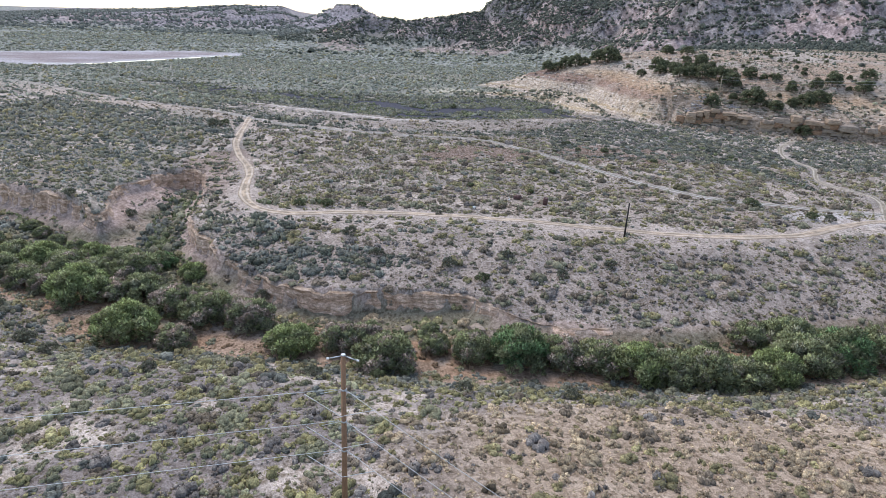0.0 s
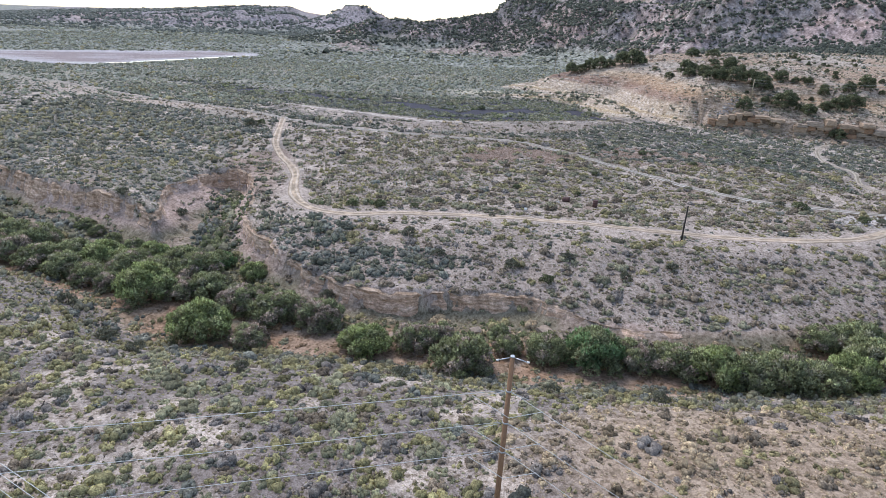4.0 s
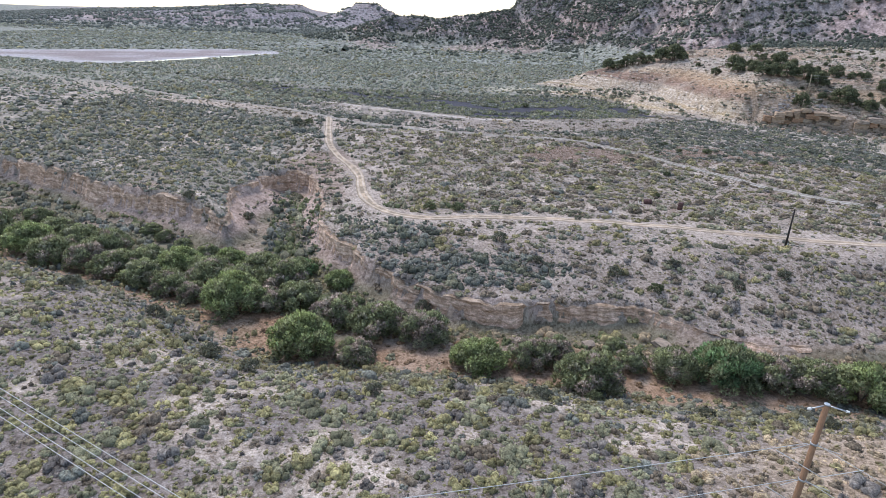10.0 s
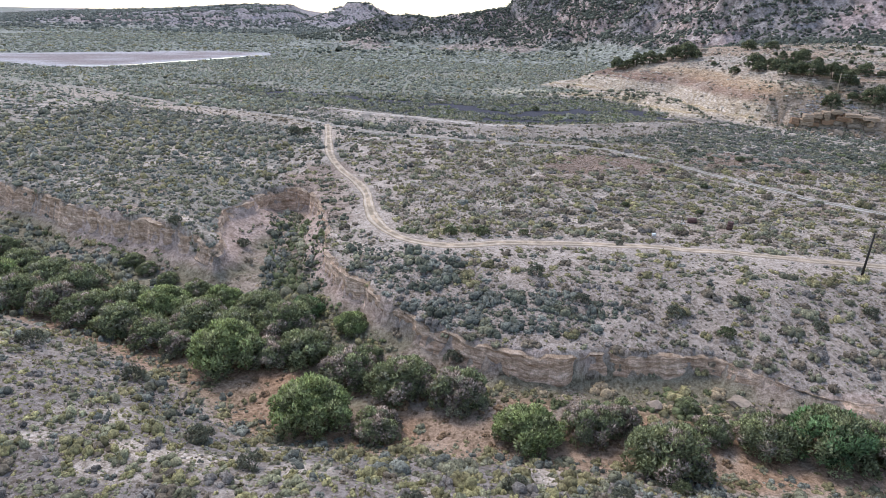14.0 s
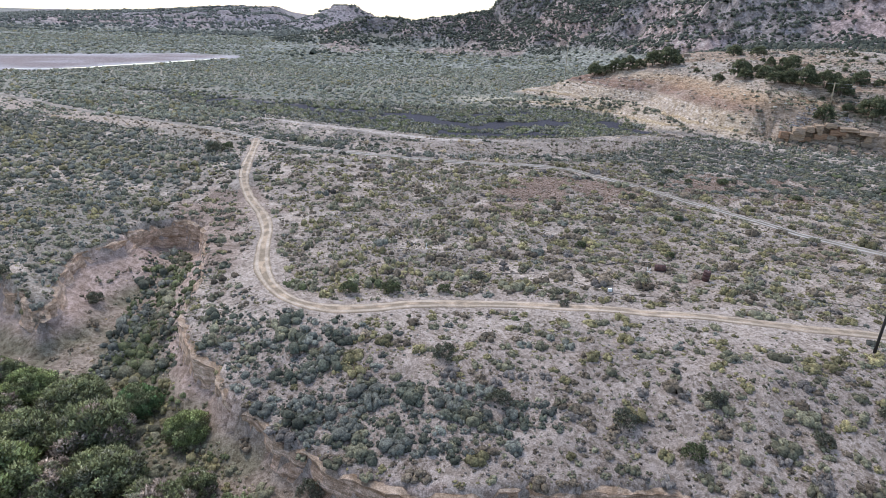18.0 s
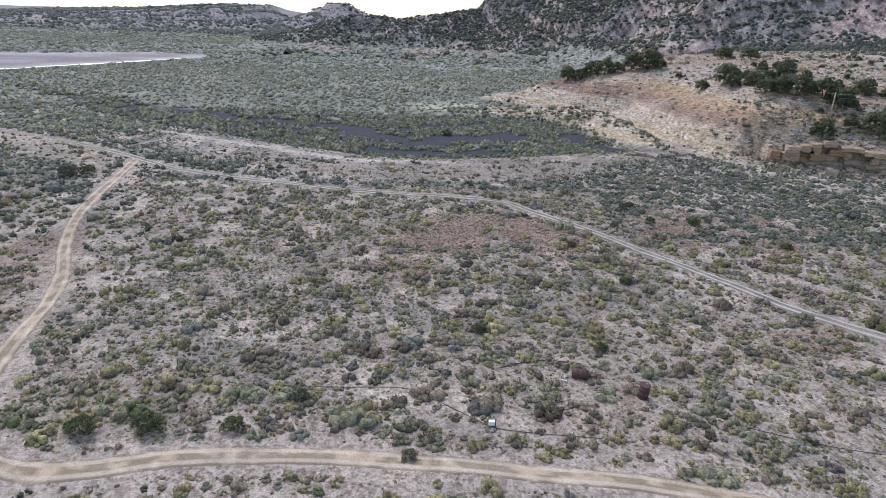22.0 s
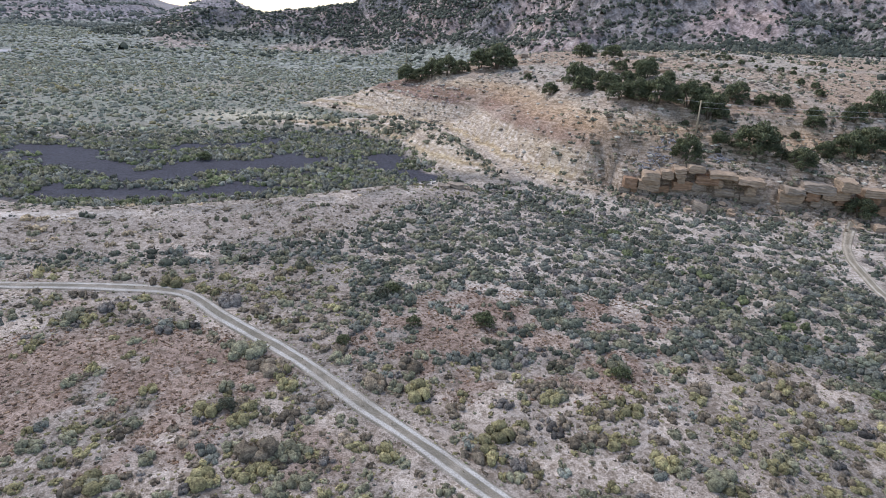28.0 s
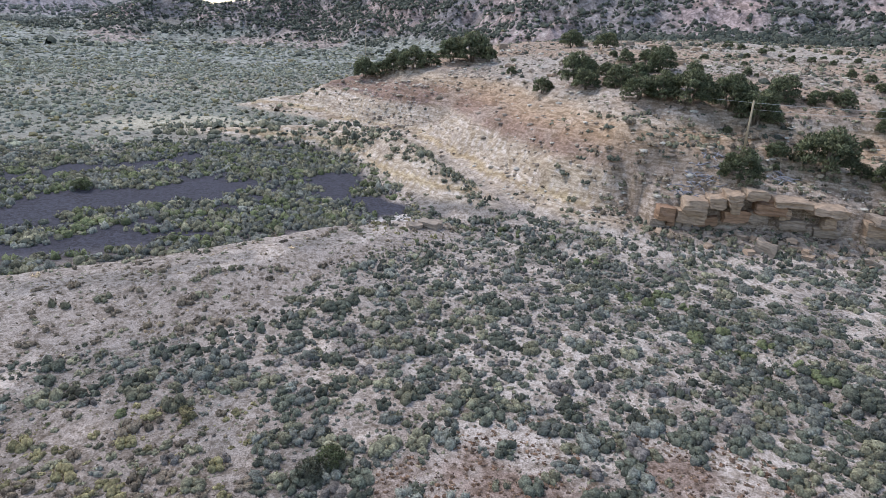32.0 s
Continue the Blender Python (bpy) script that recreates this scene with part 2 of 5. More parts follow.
# steepness of the fallen earth under each stretch of the cut bank
TALUS = [0.62] * 12 + [0.8, 0.52, 0.42, 0.42, 0.46, 0.5, 0.9, 1.0, 0.9, 0.8, 0.75, 0.75, 0.8, 0.62, 0.6] + [0.5] * 17
# foot of the near bank
FOOT = [(-4000, 1300), (-400, 225), (-160, 120), (-93, 95), (-81, 91), (-67, 85), (-52, 76), (-42, 67.5), (-32, 66), (-21, 65), (-11, 63.5),
        (0, 62), (20, 60.5), (37, 61), (59, 65), (90, 72), (150, 88), (4000, 900)]
# foot of the sandstone hill
TOE = [(420, 640), (240, 560), (150, 480), (100, 400), (62, 350), (36, 322), (20, 310), (25, 304), (38, 290), (49, 274), (58, 264), (63, 245), (65, 229), (67.5, 216), (73, 206), (80, 201.5), (89, 197.5),
       (100, 193), (111, 188), (125, 184), (160, 174), (260, 150), (4000, -300)]
# foot of the mesa
MESA = [(1500, 2600), (500, 1600), (150, 1150), (50, 960), (20, 800), (80, 610), (130, 500), (165, 450), (240, 428), (330, 400), (450, 330), (900, 120), (4000, -1000)]
LEDGE = [(83, 205), (91, 202), (100, 198.5), (111, 194.5), (124, 190), (150, 182)]
SPUR = [(62.6, 216), (60.5, 221), (57, 230), (54, 246), (46.5, 260), (31, 267), (12, 273)]
WASH = [(57, 214), (66, 203), (70, 193), (74, 180), (77, 168), (79, 157), (82, 145), (88, 132)]
POND = [(-142, 296), (-106, 275), (-85, 265), (-66, 257.5), (-47.5, 251), (-27, 248.5), (2, 249), (17, 260), (33, 262), (42, 257), (46.5, 248), (48, 239), (49.5, 229), (51.5, 220), (54, 215.5), (45, 211),
        (35.5, 206), (22, 199.8), (9.4, 196.6), (-3, 196), (-14, 199.5), (-30, 207), (-58, 225), (-95, 254)]
# open stretches of mud between the brush, and how wide each is
CLEAR = [([(-88.5, 257), (-80, 259.5), (-66, 253), (-52.5, 245.5), (-36, 239.5)], 3.0), ([(-26, 237), (-15, 230), (-7, 220), (0, 216.5), (10, 223), (24, 229)], 4.6),
         ([(-4, 236), (4, 240.5), (9, 243.5), (20, 248.5)], 3.0), ([(-20, 229), (-10, 225)], 3.4), ([(-10, 207), (-4, 205), (6, 205), (18, 206.5)], 2.0), ([(42.5, 233), (44, 223), (50, 219)], 3.6)]
STRIP = [(-70, 220), (-40, 204), (-25, 196.5), (-11, 191), (0, 191.4), (11, 192), (26, 195), (36, 200), (51, 206.5)]
ROAD = [(-330, 350), (-230, 293), (-170, 258), (-117, 224), (-86, 207), (-57, 190.4), (-43, 182), (-19, 174.5), (0, 171.5), (10, 170.4), (16.8, 168.9), (22, 163),
        (28.3, 156.3), (32.6, 150.8), (39.6, 141.8), (46.8, 132), (54, 124.6), (60.5, 120), (70, 117), (82, 114), (110, 110)]
TRACK = [(-57, 190.4), (-54, 173), (-51, 157), (-47, 145.5), (-42, 135.5), (-39.4, 128), (-38.2, 121), (-36.4, 113.5), (-33.5, 107.5), (-30, 103.5), (-26, 101.8), (-21.5, 102.2),
         (-15, 103.6), (-8, 104), (0, 103.6), (10, 102.6), (20, 101.5), (29, 99.5), (40, 97.5), (50, 96.5), (60, 97.5), (69, 100), (77, 104.5), (88, 108), (110, 110)]
BYWAY = [(88, 108), (97, 124), (92, 136), (98, 149), (97, 160), (101, 170), (107, 179), (118, 190)]


def fray(line, low, high, step, seed):
    """The stretch of a line between two corners, in short steps, with bites and noses worn into it; and the place along the line of each."""
    out, along = [], []
    for k in range(low, high):
        a, b = np.array(line[k], float), np.array(line[k + 1], float)
        n = max(1, int(np.hypot(*(b - a)) / step))
        for q in range(n):
            out.append(a + (b - a) * q / n)
            along.append(k + q / n)
    p = np.array(out + [line[high]], float)
    s = np.array(along + [high], float)
    for _ in range(3):
        p[1:-1] = (p[:-2] + 2 * p[1:-1] + p[2:]) / 4
    way = np.gradient(p, axis=0)
    way /= np.linalg.norm(way, axis=1)[:, None]
    off = (fbm(p[:, 0], p[:, 1], 7, seed) - 0.5) * 2.4 + (fbm(p[:, 0], p[:, 1], 2.0, seed + 5, 2) - 0.5) * 1.2
    return p + np.stack([-way[:, 1], way[:, 0]], 1) * off[:, None], s


RIM_FINE, RIM_ALONG = fray(RIM, 2, 38, 0.45, 71)


def rim_distance(x, y):
    """Distance to the worn rim, positive on the terrace, and the place along RIM."""
    d, s = signed(x, y, RIM, [(4000, 6000), (-4000, 6000)])
    near = (np.abs(d) < 10) & (x > -158) & (x < 27)
    if np.any(near):
        px, py, d0 = x[near], y[near], d[near]
        ring = [tuple(q) for q in RIM_FINE]
        e, k = to_line(px, py, ring)
        e = np.where(inside(px, py, ring + [(25, 400), (-165, 400)]), e, -e)
        w = smooth(10, 6, np.abs(d0)) * smooth(27, 20, px)
        d, s = d.copy(), s.copy()
        d[near] = d0 * (1 - w) + e * w
        s[near] = np.interp(k, np.arange(len(RIM_ALONG)), RIM_ALONG)
    return d, s


def pieces(along, values):
    return np.interp(along, range(len(values)), values)


def land(x, y):
    """Height of the ground."""
    x, y = np.asarray(x, float), np.asarray(y, float)
    far = smooth(230, 420, y)
    z = np.interp(y, [85, 120, 165, 200, 212, 300, 420, 560, 1000, 2500, 6000], [0, 0.2, 1.4, 2.5, 2.2, 2.4, 1.0, -1.5, -6, -14, -30])
    z = z + far * np.clip(x, -600, 60) * 0.008
    z = z + (fbm(x, y, 38, 3) - 0.5) * 1.0 + (fbm(x, y, 6, 9, 3) - 0.5) * 0.30
    d, s = to_line(x, y, STRIP)
    z = z + 0.8 * np.exp(-(d / 5.0) ** 2) * (1 - far)
    z = np.where(inside(x, y, POND), z * 0.1 + 1.75, z)
    d, s = to_line(x, y, SPUR)
    z = z + np.maximum(0, 1 - d / (6.6 + 1.5 * vnoise(x, y, 5, 7))) * pieces(s, [1.2, 3.0, 4.6, 5.4, 4.4, 2.2, 0.2])
    d, s = to_line(x, y, WASH)
    z = z - 1.3 * np.exp(-(d / 2.6) ** 2) * (0.6 + 0.6 * vnoise(x, y, 9, 12))
    # sandstone hill, with its ledge
    d, s = signed(x, y, TOE, [(4000, 640)])
    d = d + (fbm(x, y, 22, 21) - 0.5) * 9 * smooth(2, 14, np.abs(d)) + (fbm(x, y, 5, 23, 3) - 0.5) * 1.6
    rib = np.abs(vnoise(x + 0.4 * y, y * 0.25, 7, 27) - 0.5) * 2
    d = d - 2.6 * (1 - rib) ** 2 * smooth(1, 6, d) * smooth(34, 18, d)
    d = d + 6 * smooth(2, 15, d) * smooth(204, 222, y) * smooth(300, 268, y)
    hill = np.interp(d, [0, 6, 14, 28, 50, 100, 300, 700], [0, 3.4, 8.2, 14.2, 18.5, 21.5, 23, 25]) * np.interp(x - 0.25 * (y - 250), [-20, 20, 60, 90], [0.3, 0.6, 0.9, 1])
    dl, sl = signed(x, y, LEDGE, [(165, 260), (78, 260)])
    face = smooth(-0.3, 0.5, dl) * smooth(17, 2, dl) * smooth(68, 84, x) * smooth(165, 145, x)
    shelf = smooth(-9, -3, dl) * smooth(0.5, -0.3, dl) * smooth(79, 82, x)
    hill = np.where(d > 0, hill * (1 - 0.55 * shelf) + 2.7 * face, 0)
    hill = hill * (1 - 0.8 * smooth(330, 700, y) * smooth(160, 20, x)) + (d > 0) * ((fbm(x, y, 14, 31) - 0.5) * 1.4 * smooth(0, 20, d) + (fbm(x, y, 3, 33, 3) - 0.5) * 1.0 + (fbm(x, y, 1.1, 37, 2) - 0.5) * 0.35)
    step = hill / 1.15 + 0.5 * fbm(x, y, 20, 35)
    hill = hill + 0.62 * (smooth(0.55, 1.0, step - np.floor(step)) - (step - np.floor(step))) * smooth(1, 4, hill) * smooth(60, 30, d)
    z = z + hill
    # low dark ridge and the mesa behind the plain
    d, s = to_line(x, y, [(-215, 765), (-150, 780), (-85, 795), (-40, 800), (40, 800), (160, 810)])
    z = z + pieces(s, [2, 17, 35, 34, 41, 52]) * np.interp(d + np.abs(fbm(x, y, 70, 41) - 0.5) * 130, [0, 14, 45, 100, 135], [1, 0.97, 0.66, 0.14, 0]) * smooth(560, 620, y)
    d, s = signed(x, y, MESA, [(4000, 2600)])
    d = d + (fbm(x, y, 90, 51) - 0.5) * 95 * smooth(0, 60, d) + (np.abs(vnoise(x, y, 46, 53) - 0.5) - 0.25) * 60 * smooth(10, 70, d)
    z = z + np.interp(d, [0, 20, 48, 52, 80, 85, 108, 114, 140, 147, 175, 181, 210, 218, 300, 900], [0, 3, 12, 17, 27, 34, 43, 51, 60, 70, 79, 88, 96, 108, 130, 150])
    # far mesas and the small butte
    d, s = signed(x, y, [(-6000, 900), (-1500, 1150), (-900, 1225), (-700, 1290), (-560, 1350), (-450, 1420), (-360, 1530), (-320, 1720), (-420, 2600), (-700, 6000)], [(-6000, 7000)])
    d = d + (fbm(x, y, 220, 61) - 0.5) * 260 * smooth(0, 120, np.abs(d))
    z = z + np.interp(d, [0, 60, 100, 112, 180, 195, 260, 275, 420, 480], [0, 9, 16, 25, 31, 39, 43, 49, 51, 54]) * np.interp(x / np.maximum(y, 900), [-0.72, -0.594, -0.435, -0.33, -0.27, -0.235, -0.20], [0.05, 0.40, 0.70, 1.08, 1.42, 1.62, 1.1])
    d = np.hypot((x + 256) / 1.05, y - 1945)
    z = np.maximum(z, -14 + np.interp(d, [0, 36, 44, 70, 76, 130, 230], [72, 70, 61, 52, 46, 28, 0]))
    # far rim of the arroyo: the terrace slopes down to it, then the cut bank
    d, s = rim_distance(x, y)
    rim, bank = pieces(s, RIM_Z), pieces(s, BANK)
    slope = np.interp(s, [0, 11, 12, 14, 23, 26, 31, 37, 43], [0.10, 0.10, 0.20, 0.10, 0.08, 0.17, 0.19, 0.27, 0.27])
    upper = rim + slope * np.maximum(d, 0) + 0.12 * (fbm(x, y, 3, 77, 2) - 0.5)
    k = np.clip(0.5 + (upper - z) / 2.4, 0, 1)
    upper = z * k + upper * (1 - k) - 0.6 * k * (1 - k)
    floor = -6.5 + 1.3 * smooth(97, 132, y) * smooth(-70, -64, x) * smooth(-40, -44, x) + (fbm(x, y, 8, 81, 3) - 0.5) * 0.7
    lower = np.maximum(floor, rim - bank * smooth(-0.05, 0.45, -d) - np.maximum(-d - 0.6, 0) * pieces(s, TALUS))
    z = np.where(d > 0, upper, np.minimum(lower, rim + 0.1))
    # near bank
    d, s = signed(x, y, FOOT, [(4000, -4000), (-4000, -4000)])
    near = np.interp(d + (fbm(x, y, 14, 91) - 0.5) * 3, [0, 2, 6, 13, 22, 32, 70, 4000], [-6.5, -6.1, -4.4, -0.8, 1.3, 2.4, 4.0, 6.0])
    near = near + (fbm(x, y, 9, 93) - 0.5) * 0.9 * smooth(0, 8, d)
    return np.where(d > 0, np.maximum(near, -6.6), z)


# ---- mesh helpers ----
def mesh_from(name, verts, faces, colours=None, soft=False, normals=None):
    """A mesh from arrays: faces all of one size; colours and normals one a vertex."""
    verts, faces = np.ascontiguousarray(verts, np.float32), np.ascontiguousarray(faces, np.int32)
    if normals is not None:
        a, b, c = verts[faces[:, 0]], verts[faces[:, 1]], verts[faces[:, 2]]
        away = np.einsum("ij,ij->i", np.cross(b - a, c - a), normals[faces[:, 0]]) < 0
        faces[away] = faces[away][:, ::-1]
    me = bpy.data.meshes.new(name)
    count, size = faces.shape
    me.vertices.add(len(verts))
    me.vertices.foreach_set("co", verts.ravel())
    me.loops.add(count * size)
    me.loops.foreach_set("vertex_index", faces.ravel())
    me.polygons.add(count)
    me.polygons.foreach_set("loop_start", np.arange(0, count * size, size, dtype=np.int32))
    if colours is not None:
        layer = me.color_attributes.new("col", "FLOAT_COLOR", "POINT")
        rgba = np.ones((len(verts), 4), np.float32)
        rgba[:, :np.shape(colours)[1]] = colours
        layer.data.foreach_set("color", rgba.ravel())
    me.polygons.foreach_set("use_smooth", np.full(count, soft, bool))
    me.update(calc_edges=True)
    if normals is not None:
        me.polygons.foreach_set("use_smooth", np.ones(count, bool))
        layer = me.attributes.new("custom_normal", "FLOAT_VECTOR", "POINT")
        layer.data.foreach_set("vector", np.ascontiguousarray(normals, np.float32).ravel())
    else:
        me.validate()
    return me


def part(name, data, material, parent=None, label=""):
    """Links a bmesh or mesh as one mesh object, under a thing or a part."""
    if isinstance(data, bmesh.types.BMesh):
        me = bpy.data.meshes.new(name)
        data.to_mesh(me)
        data.free()
        data = me
    if material and not data.materials:
        data.materials.append(material)
    ob = new(name, data)
    if parent:
        ob.parent = parent
    return tagged(ob, label)


def thing(name, label, category, group="", at=None, kind=""):
    ob = new(name)
    ob.empty_display_size = 0.2
    if at is not None:
        ob.matrix_basis = at
    return tagged(ob, label, category, group, kind)


def height(x, y):
    return float(land(np.array([x]), np.array([y]))[0])


def tube(points, radii, sides=8):
    """A tapered tube along points, closed at both ends."""
    bm, rings = bmesh.new(), []
    points = [Vector(p) for p in points]
    for k, p in enumerate(points):
        way = (points[min(k + 1, len(points) - 1)] - points[max(k - 1, 0)]).normalized()
        side = way.cross(Vector((0.31, 0.95, 0.05)) if abs(way.z) > 0.8 else Vector((0, 0, 1))).normalized()
        up = side.cross(way)
        rings.append([bm.verts.new(p + radii[k] * (math.cos(a) * side + math.sin(a) * up)) for a in [2 * math.pi * i / sides for i in range(sides)]])
    for a, b in zip(rings, rings[1:]):
        for i in range(sides):
            bm.faces.new((a[i], a[(i + 1) % sides], b[(i + 1) % sides], b[i])).smooth = True
    bm.faces.new(rings[0]), bm.faces.new(rings[-1])
    bmesh.ops.recalc_face_normals(bm, faces=bm.faces)
    return bm


def block(sx, sy, sz, at=(0, 0, 0), bevel=0.0):
    bm = bmesh.new()
    bmesh.ops.create_cube(bm, size=1, matrix=Matrix.Translation(at) @ Matrix.Diagonal((sx, sy, sz, 1)))
    if bevel:
        bmesh.ops.bevel(bm, geom=bm.edges[:], offset=bevel, segments=1, affect="EDGES")
    return bm


# ---- ground colours ----
def mix(a, b, k):
    return a * (1 - k[..., None]) + np.asarray(b, float) * k[..., None]


def rusty_ground(x, y):
    """How thickly rust-coloured weeds cover the terrace beside the road, 0 to 1."""
    d = np.hypot((x - 50) / 18, (y - 158) / 12)
    e = np.hypot((x - 13) / 17, (y - 152) / 11)
    return smooth(1.15, 0.7, np.minimum(d, e)) * smooth(0.42, 0.52, 0.6 * fbm(x, y, 7, 111) + 0.4 * fbm(x, y, 1.6, 112, 2))


def south_of_road(x, y):
    """Distance to the road on its near side, on the western terrace; large elsewhere."""
    d, k = to_line(x, y, ROAD)
    near = y < np.interp(x, [q[0] for q in ROAD], [q[1] for q in ROAD])
    return np.where(near & (x < -50), d, 1e3)


def ground_colour(x, y, z):
    """Base colour of the bare ground: sand, litter, rust-coloured weeds, black mud, bedrock."""
    n1, n2, n3 = fbm(x, y, 9, 101), fbm(x, y, 30, 103), fbm(x, y, 3.2, 105, 3)
    brush = fbm(x, y, 3.4, 301, 3)
    c = np.broadcast_to(np.array((0.335, 0.286, 0.234)), (*np.shape(x), 3)).copy()
    c = mix(c, (0.475, 0.40, 0.32), smooth(0.49, 0.36, brush * 0.6 + n3 * 0.4))
    c = mix(c, (0.24, 0.21, 0.175), smooth(0.50, 0.62, brush * 0.5 + n1 * 0.5))
    # rust-coloured weeds on the terrace beside the road
    red = rusty_ground(x, y)
    red = np.maximum(red, 0.8 * smooth(0.62, 0.68, fbm(x, y, 16, 113)) * (y > 104) * (y < 168) * (x < 62))
    c = mix(c, (0.235, 0.155, 0.112), red * 0.72)
    k = south_of_road(x, y) + 5 * (n1 - 0.5)
    c = mix(c, (0.41, 0.335, 0.262), smooth(13, 10, k) * smooth(0, 2, k) * 0.9)
    # terrace slope down to the arroyo: pinkish sand
    s = smooth(100, 95, y) * smooth(60, 70, y)
    c = mix(c, (0.30, 0.245, 0.20), s * 0.65)
    k = smooth(102, 106, y) * smooth(182, 172, y) * smooth(-56, -40, x)
    c = mix(c, (0.285, 0.232, 0.183), k * (1 - red) * (0.15 + 0.45 * smooth(0.42, 0.56, fbm(x, y, 8, 115))))
    c = mix(c, (0.45, 0.39, 0.32), smooth(160, 172, y + 0.1 * x) * smooth(38, 48, x) * smooth(212, 200, y) * smooth(0.58, 0.46, n3) * 0.8)
    # sage litter on the western terrace
    c = mix(c, (0.25, 0.225, 0.178), smooth(-56, -62, x) * smooth(205, 195, y) * (y > 88) * smooth(0.36, 0.46, 0.5 * n3 + 0.5 * brush) * 0.75)
    # plain beyond the black mud
    c = mix(c, (0.225, 0.228, 0.175), smooth(225, 290, y) * (0.7 + 0.3 * smooth(0.6, 0.4, n2)))
    c = mix(c, (0.30, 0.275, 0.21), smooth(0.58, 0.66, fbm(x, y, 60, 117)) * smooth(240, 300, y))
    d = np.hypot((x - 14) / 22, (y - 282) / 12)
    c = mix(c, (0.44, 0.40, 0.29), smooth(1.1, 0.5, d + 0.5 * (n1 - 0.5)))
    c = mix(c, (0.235, 0.24, 0.195), smooth(400, 520, y))
    d = np.hypot((x - 82) / 15, (y - 109) / 5)
    c = mix(c, (0.45, 0.415, 0.37), smooth(1.2, 0.7, d + 0.5 * (n3 - 0.5)))
    # embankment beside the mud
    d, k = to_line(x, y, STRIP)
    c = mix(c, (0.50, 0.44, 0.37), smooth(1.5, 0.5, d + 2.4 * (n3 - 0.5)) * smooth(14, -10, x) * 0.9)
    d = np.hypot((x - 50) / 4.5, (y - 211.5) / 1.8)
    c = mix(c, (0.56, 0.52, 0.47), smooth(1.2, 0.8, d + 1.2 * (n3 - 0.5)))
    # loose sand on both sides of the track
    d, k = to_line(x, y, TRACK)
    sand = smooth(5.5, 1.5, d + 5 * (n3 - 0.5) + 4 * (n1 - 0.5)) * smooth(150, 118, y)
    sand = np.maximum(sand, smooth(9, 4, d + 7 * (n1 - 0.5)) * (y < 104) * (x > -26) * smooth(60, 45, x) * 0.9)
    c = mix(c, (0.41, 0.342, 0.278), sand * 0.65)
    # black mud
    d, k = to_line(x, y, POND + POND[:1])
    wet = np.where(inside(x, y, POND), smooth(-1.0, 1.5, d + 3 * (n3 - 0.5)), 0)
    c = mix(c, (0.052, 0.050, 0.062), wet * smooth(2.7, 2.2, z))
    k = smooth(14, 6, to_line(x, y, STRIP)[0]) * smooth(1.2, 2.6, to_line(x, y, STRIP)[0]) * smooth(206, 196, y - 0.15 * (x + 10))
    c = mix(c, (0.315, 0.265, 0.215), k * 0.85)
    # bedrock hill: buff, yellow and red-brown beds
    d, k = signed(x, y, TOE, [(4000, 640)])
    bed = z + 1.2 * (n2 - 0.5)
    rock = np.broadcast_to(np.array((0.495, 0.425, 0.32)), c.shape).copy()
    rock = mix(rock, (0.50, 0.41, 0.255), smooth(0.0, 0.6, np.sin(bed * 1.9)) * smooth(8, 5, bed) * 0.85)
    rock = mix(rock, (0.60, 0.55, 0.48), smooth(0.35, 0.85, np.sin(bed * 5.5 + 2.5 * n3)) * smooth(11, 8, bed) * 0.8)
    rock = mix(rock, (0.33, 0.27, 0.21), smooth(0.55, 0.8, np.sin(bed * 3.3 + 3 * n3)) * smooth(0.42, 0.56, n1) * 0.55)
    rust = smooth(8.2, 9.4, bed) * smooth(13.5, 11.8, bed)
    rock = mix(rock, (0.275, 0.185, 0.14), rust * smooth(92, 74, x) * 0.9)
    rock = mix(rock, (0.42, 0.30, 0.19), smooth(10.5, 12, bed) * smooth(15.5, 13.5, bed) * smooth(64, 78, x) * 0.65)
    rock = mix(rock, (0.23, 0.18, 0.19), smooth(0.80, 0.96, np.sin(bed * 4.2)) * rust * smooth(80, 60, x) * 0.7)
    rock = mix(rock, (0.40, 0.36, 0.305), smooth(14, 16, bed))
    rock = mix(rock, (0.52, 0.46, 0.38), smooth(0.52, 0.64, n1) * 0.35)
    rock = mix(rock, (0.29, 0.24, 0.185), smooth(0.54, 0.66, n3) * 0.25)
    rock = mix(rock, (0.38, 0.27, 0.18), smooth(15, 17, bed) * smooth(0.46, 0.58, n2) * 0.7)
    rock = mix(rock, (0.33, 0.27, 0.215), smooth(10, 3, to_line(x, y, LEDGE)[0]) * 0.6)
    rock = rock * np.array((0.94, 0.91, 0.87))
    c = np.where((d > 0)[..., None], mix(c, rock, smooth(0, 2.5, d)), c)
    d, k = to_line(x, y, SPUR)
    k = smooth(7.5, 5.5, d) * smooth(2.6, 3.3, z)
    c = c * (1 - k[..., None]) + rock * k[..., None]
    # mesas
    steep = np.maximum(smooth(9, 15, z) * smooth(390, 430, y), smooth(6, 14, z) * smooth(600, 700, y))
    m = np.broadcast_to(np.array((0.31, 0.242, 0.216)), c.shape).copy()
    m = mix(m, (0.35, 0.26, 0.215), smooth(0.2, 0.9, np.sin(z * 0.42 + 3 * n2)))
    m = mix(m, (0.44, 0.375, 0.32), smooth(0.6, 0.95, np.sin(z * 0.9 + 2 * n2)) * smooth(0.42, 0.55, n1))
    m = mix(m, (0.22, 0.195, 0.178), smooth(0.52, 0.42, fbm(x, y, 40, 119)))
    steep = np.maximum(steep, smooth(-9, -4, z) * smooth(1150, 1250, y))
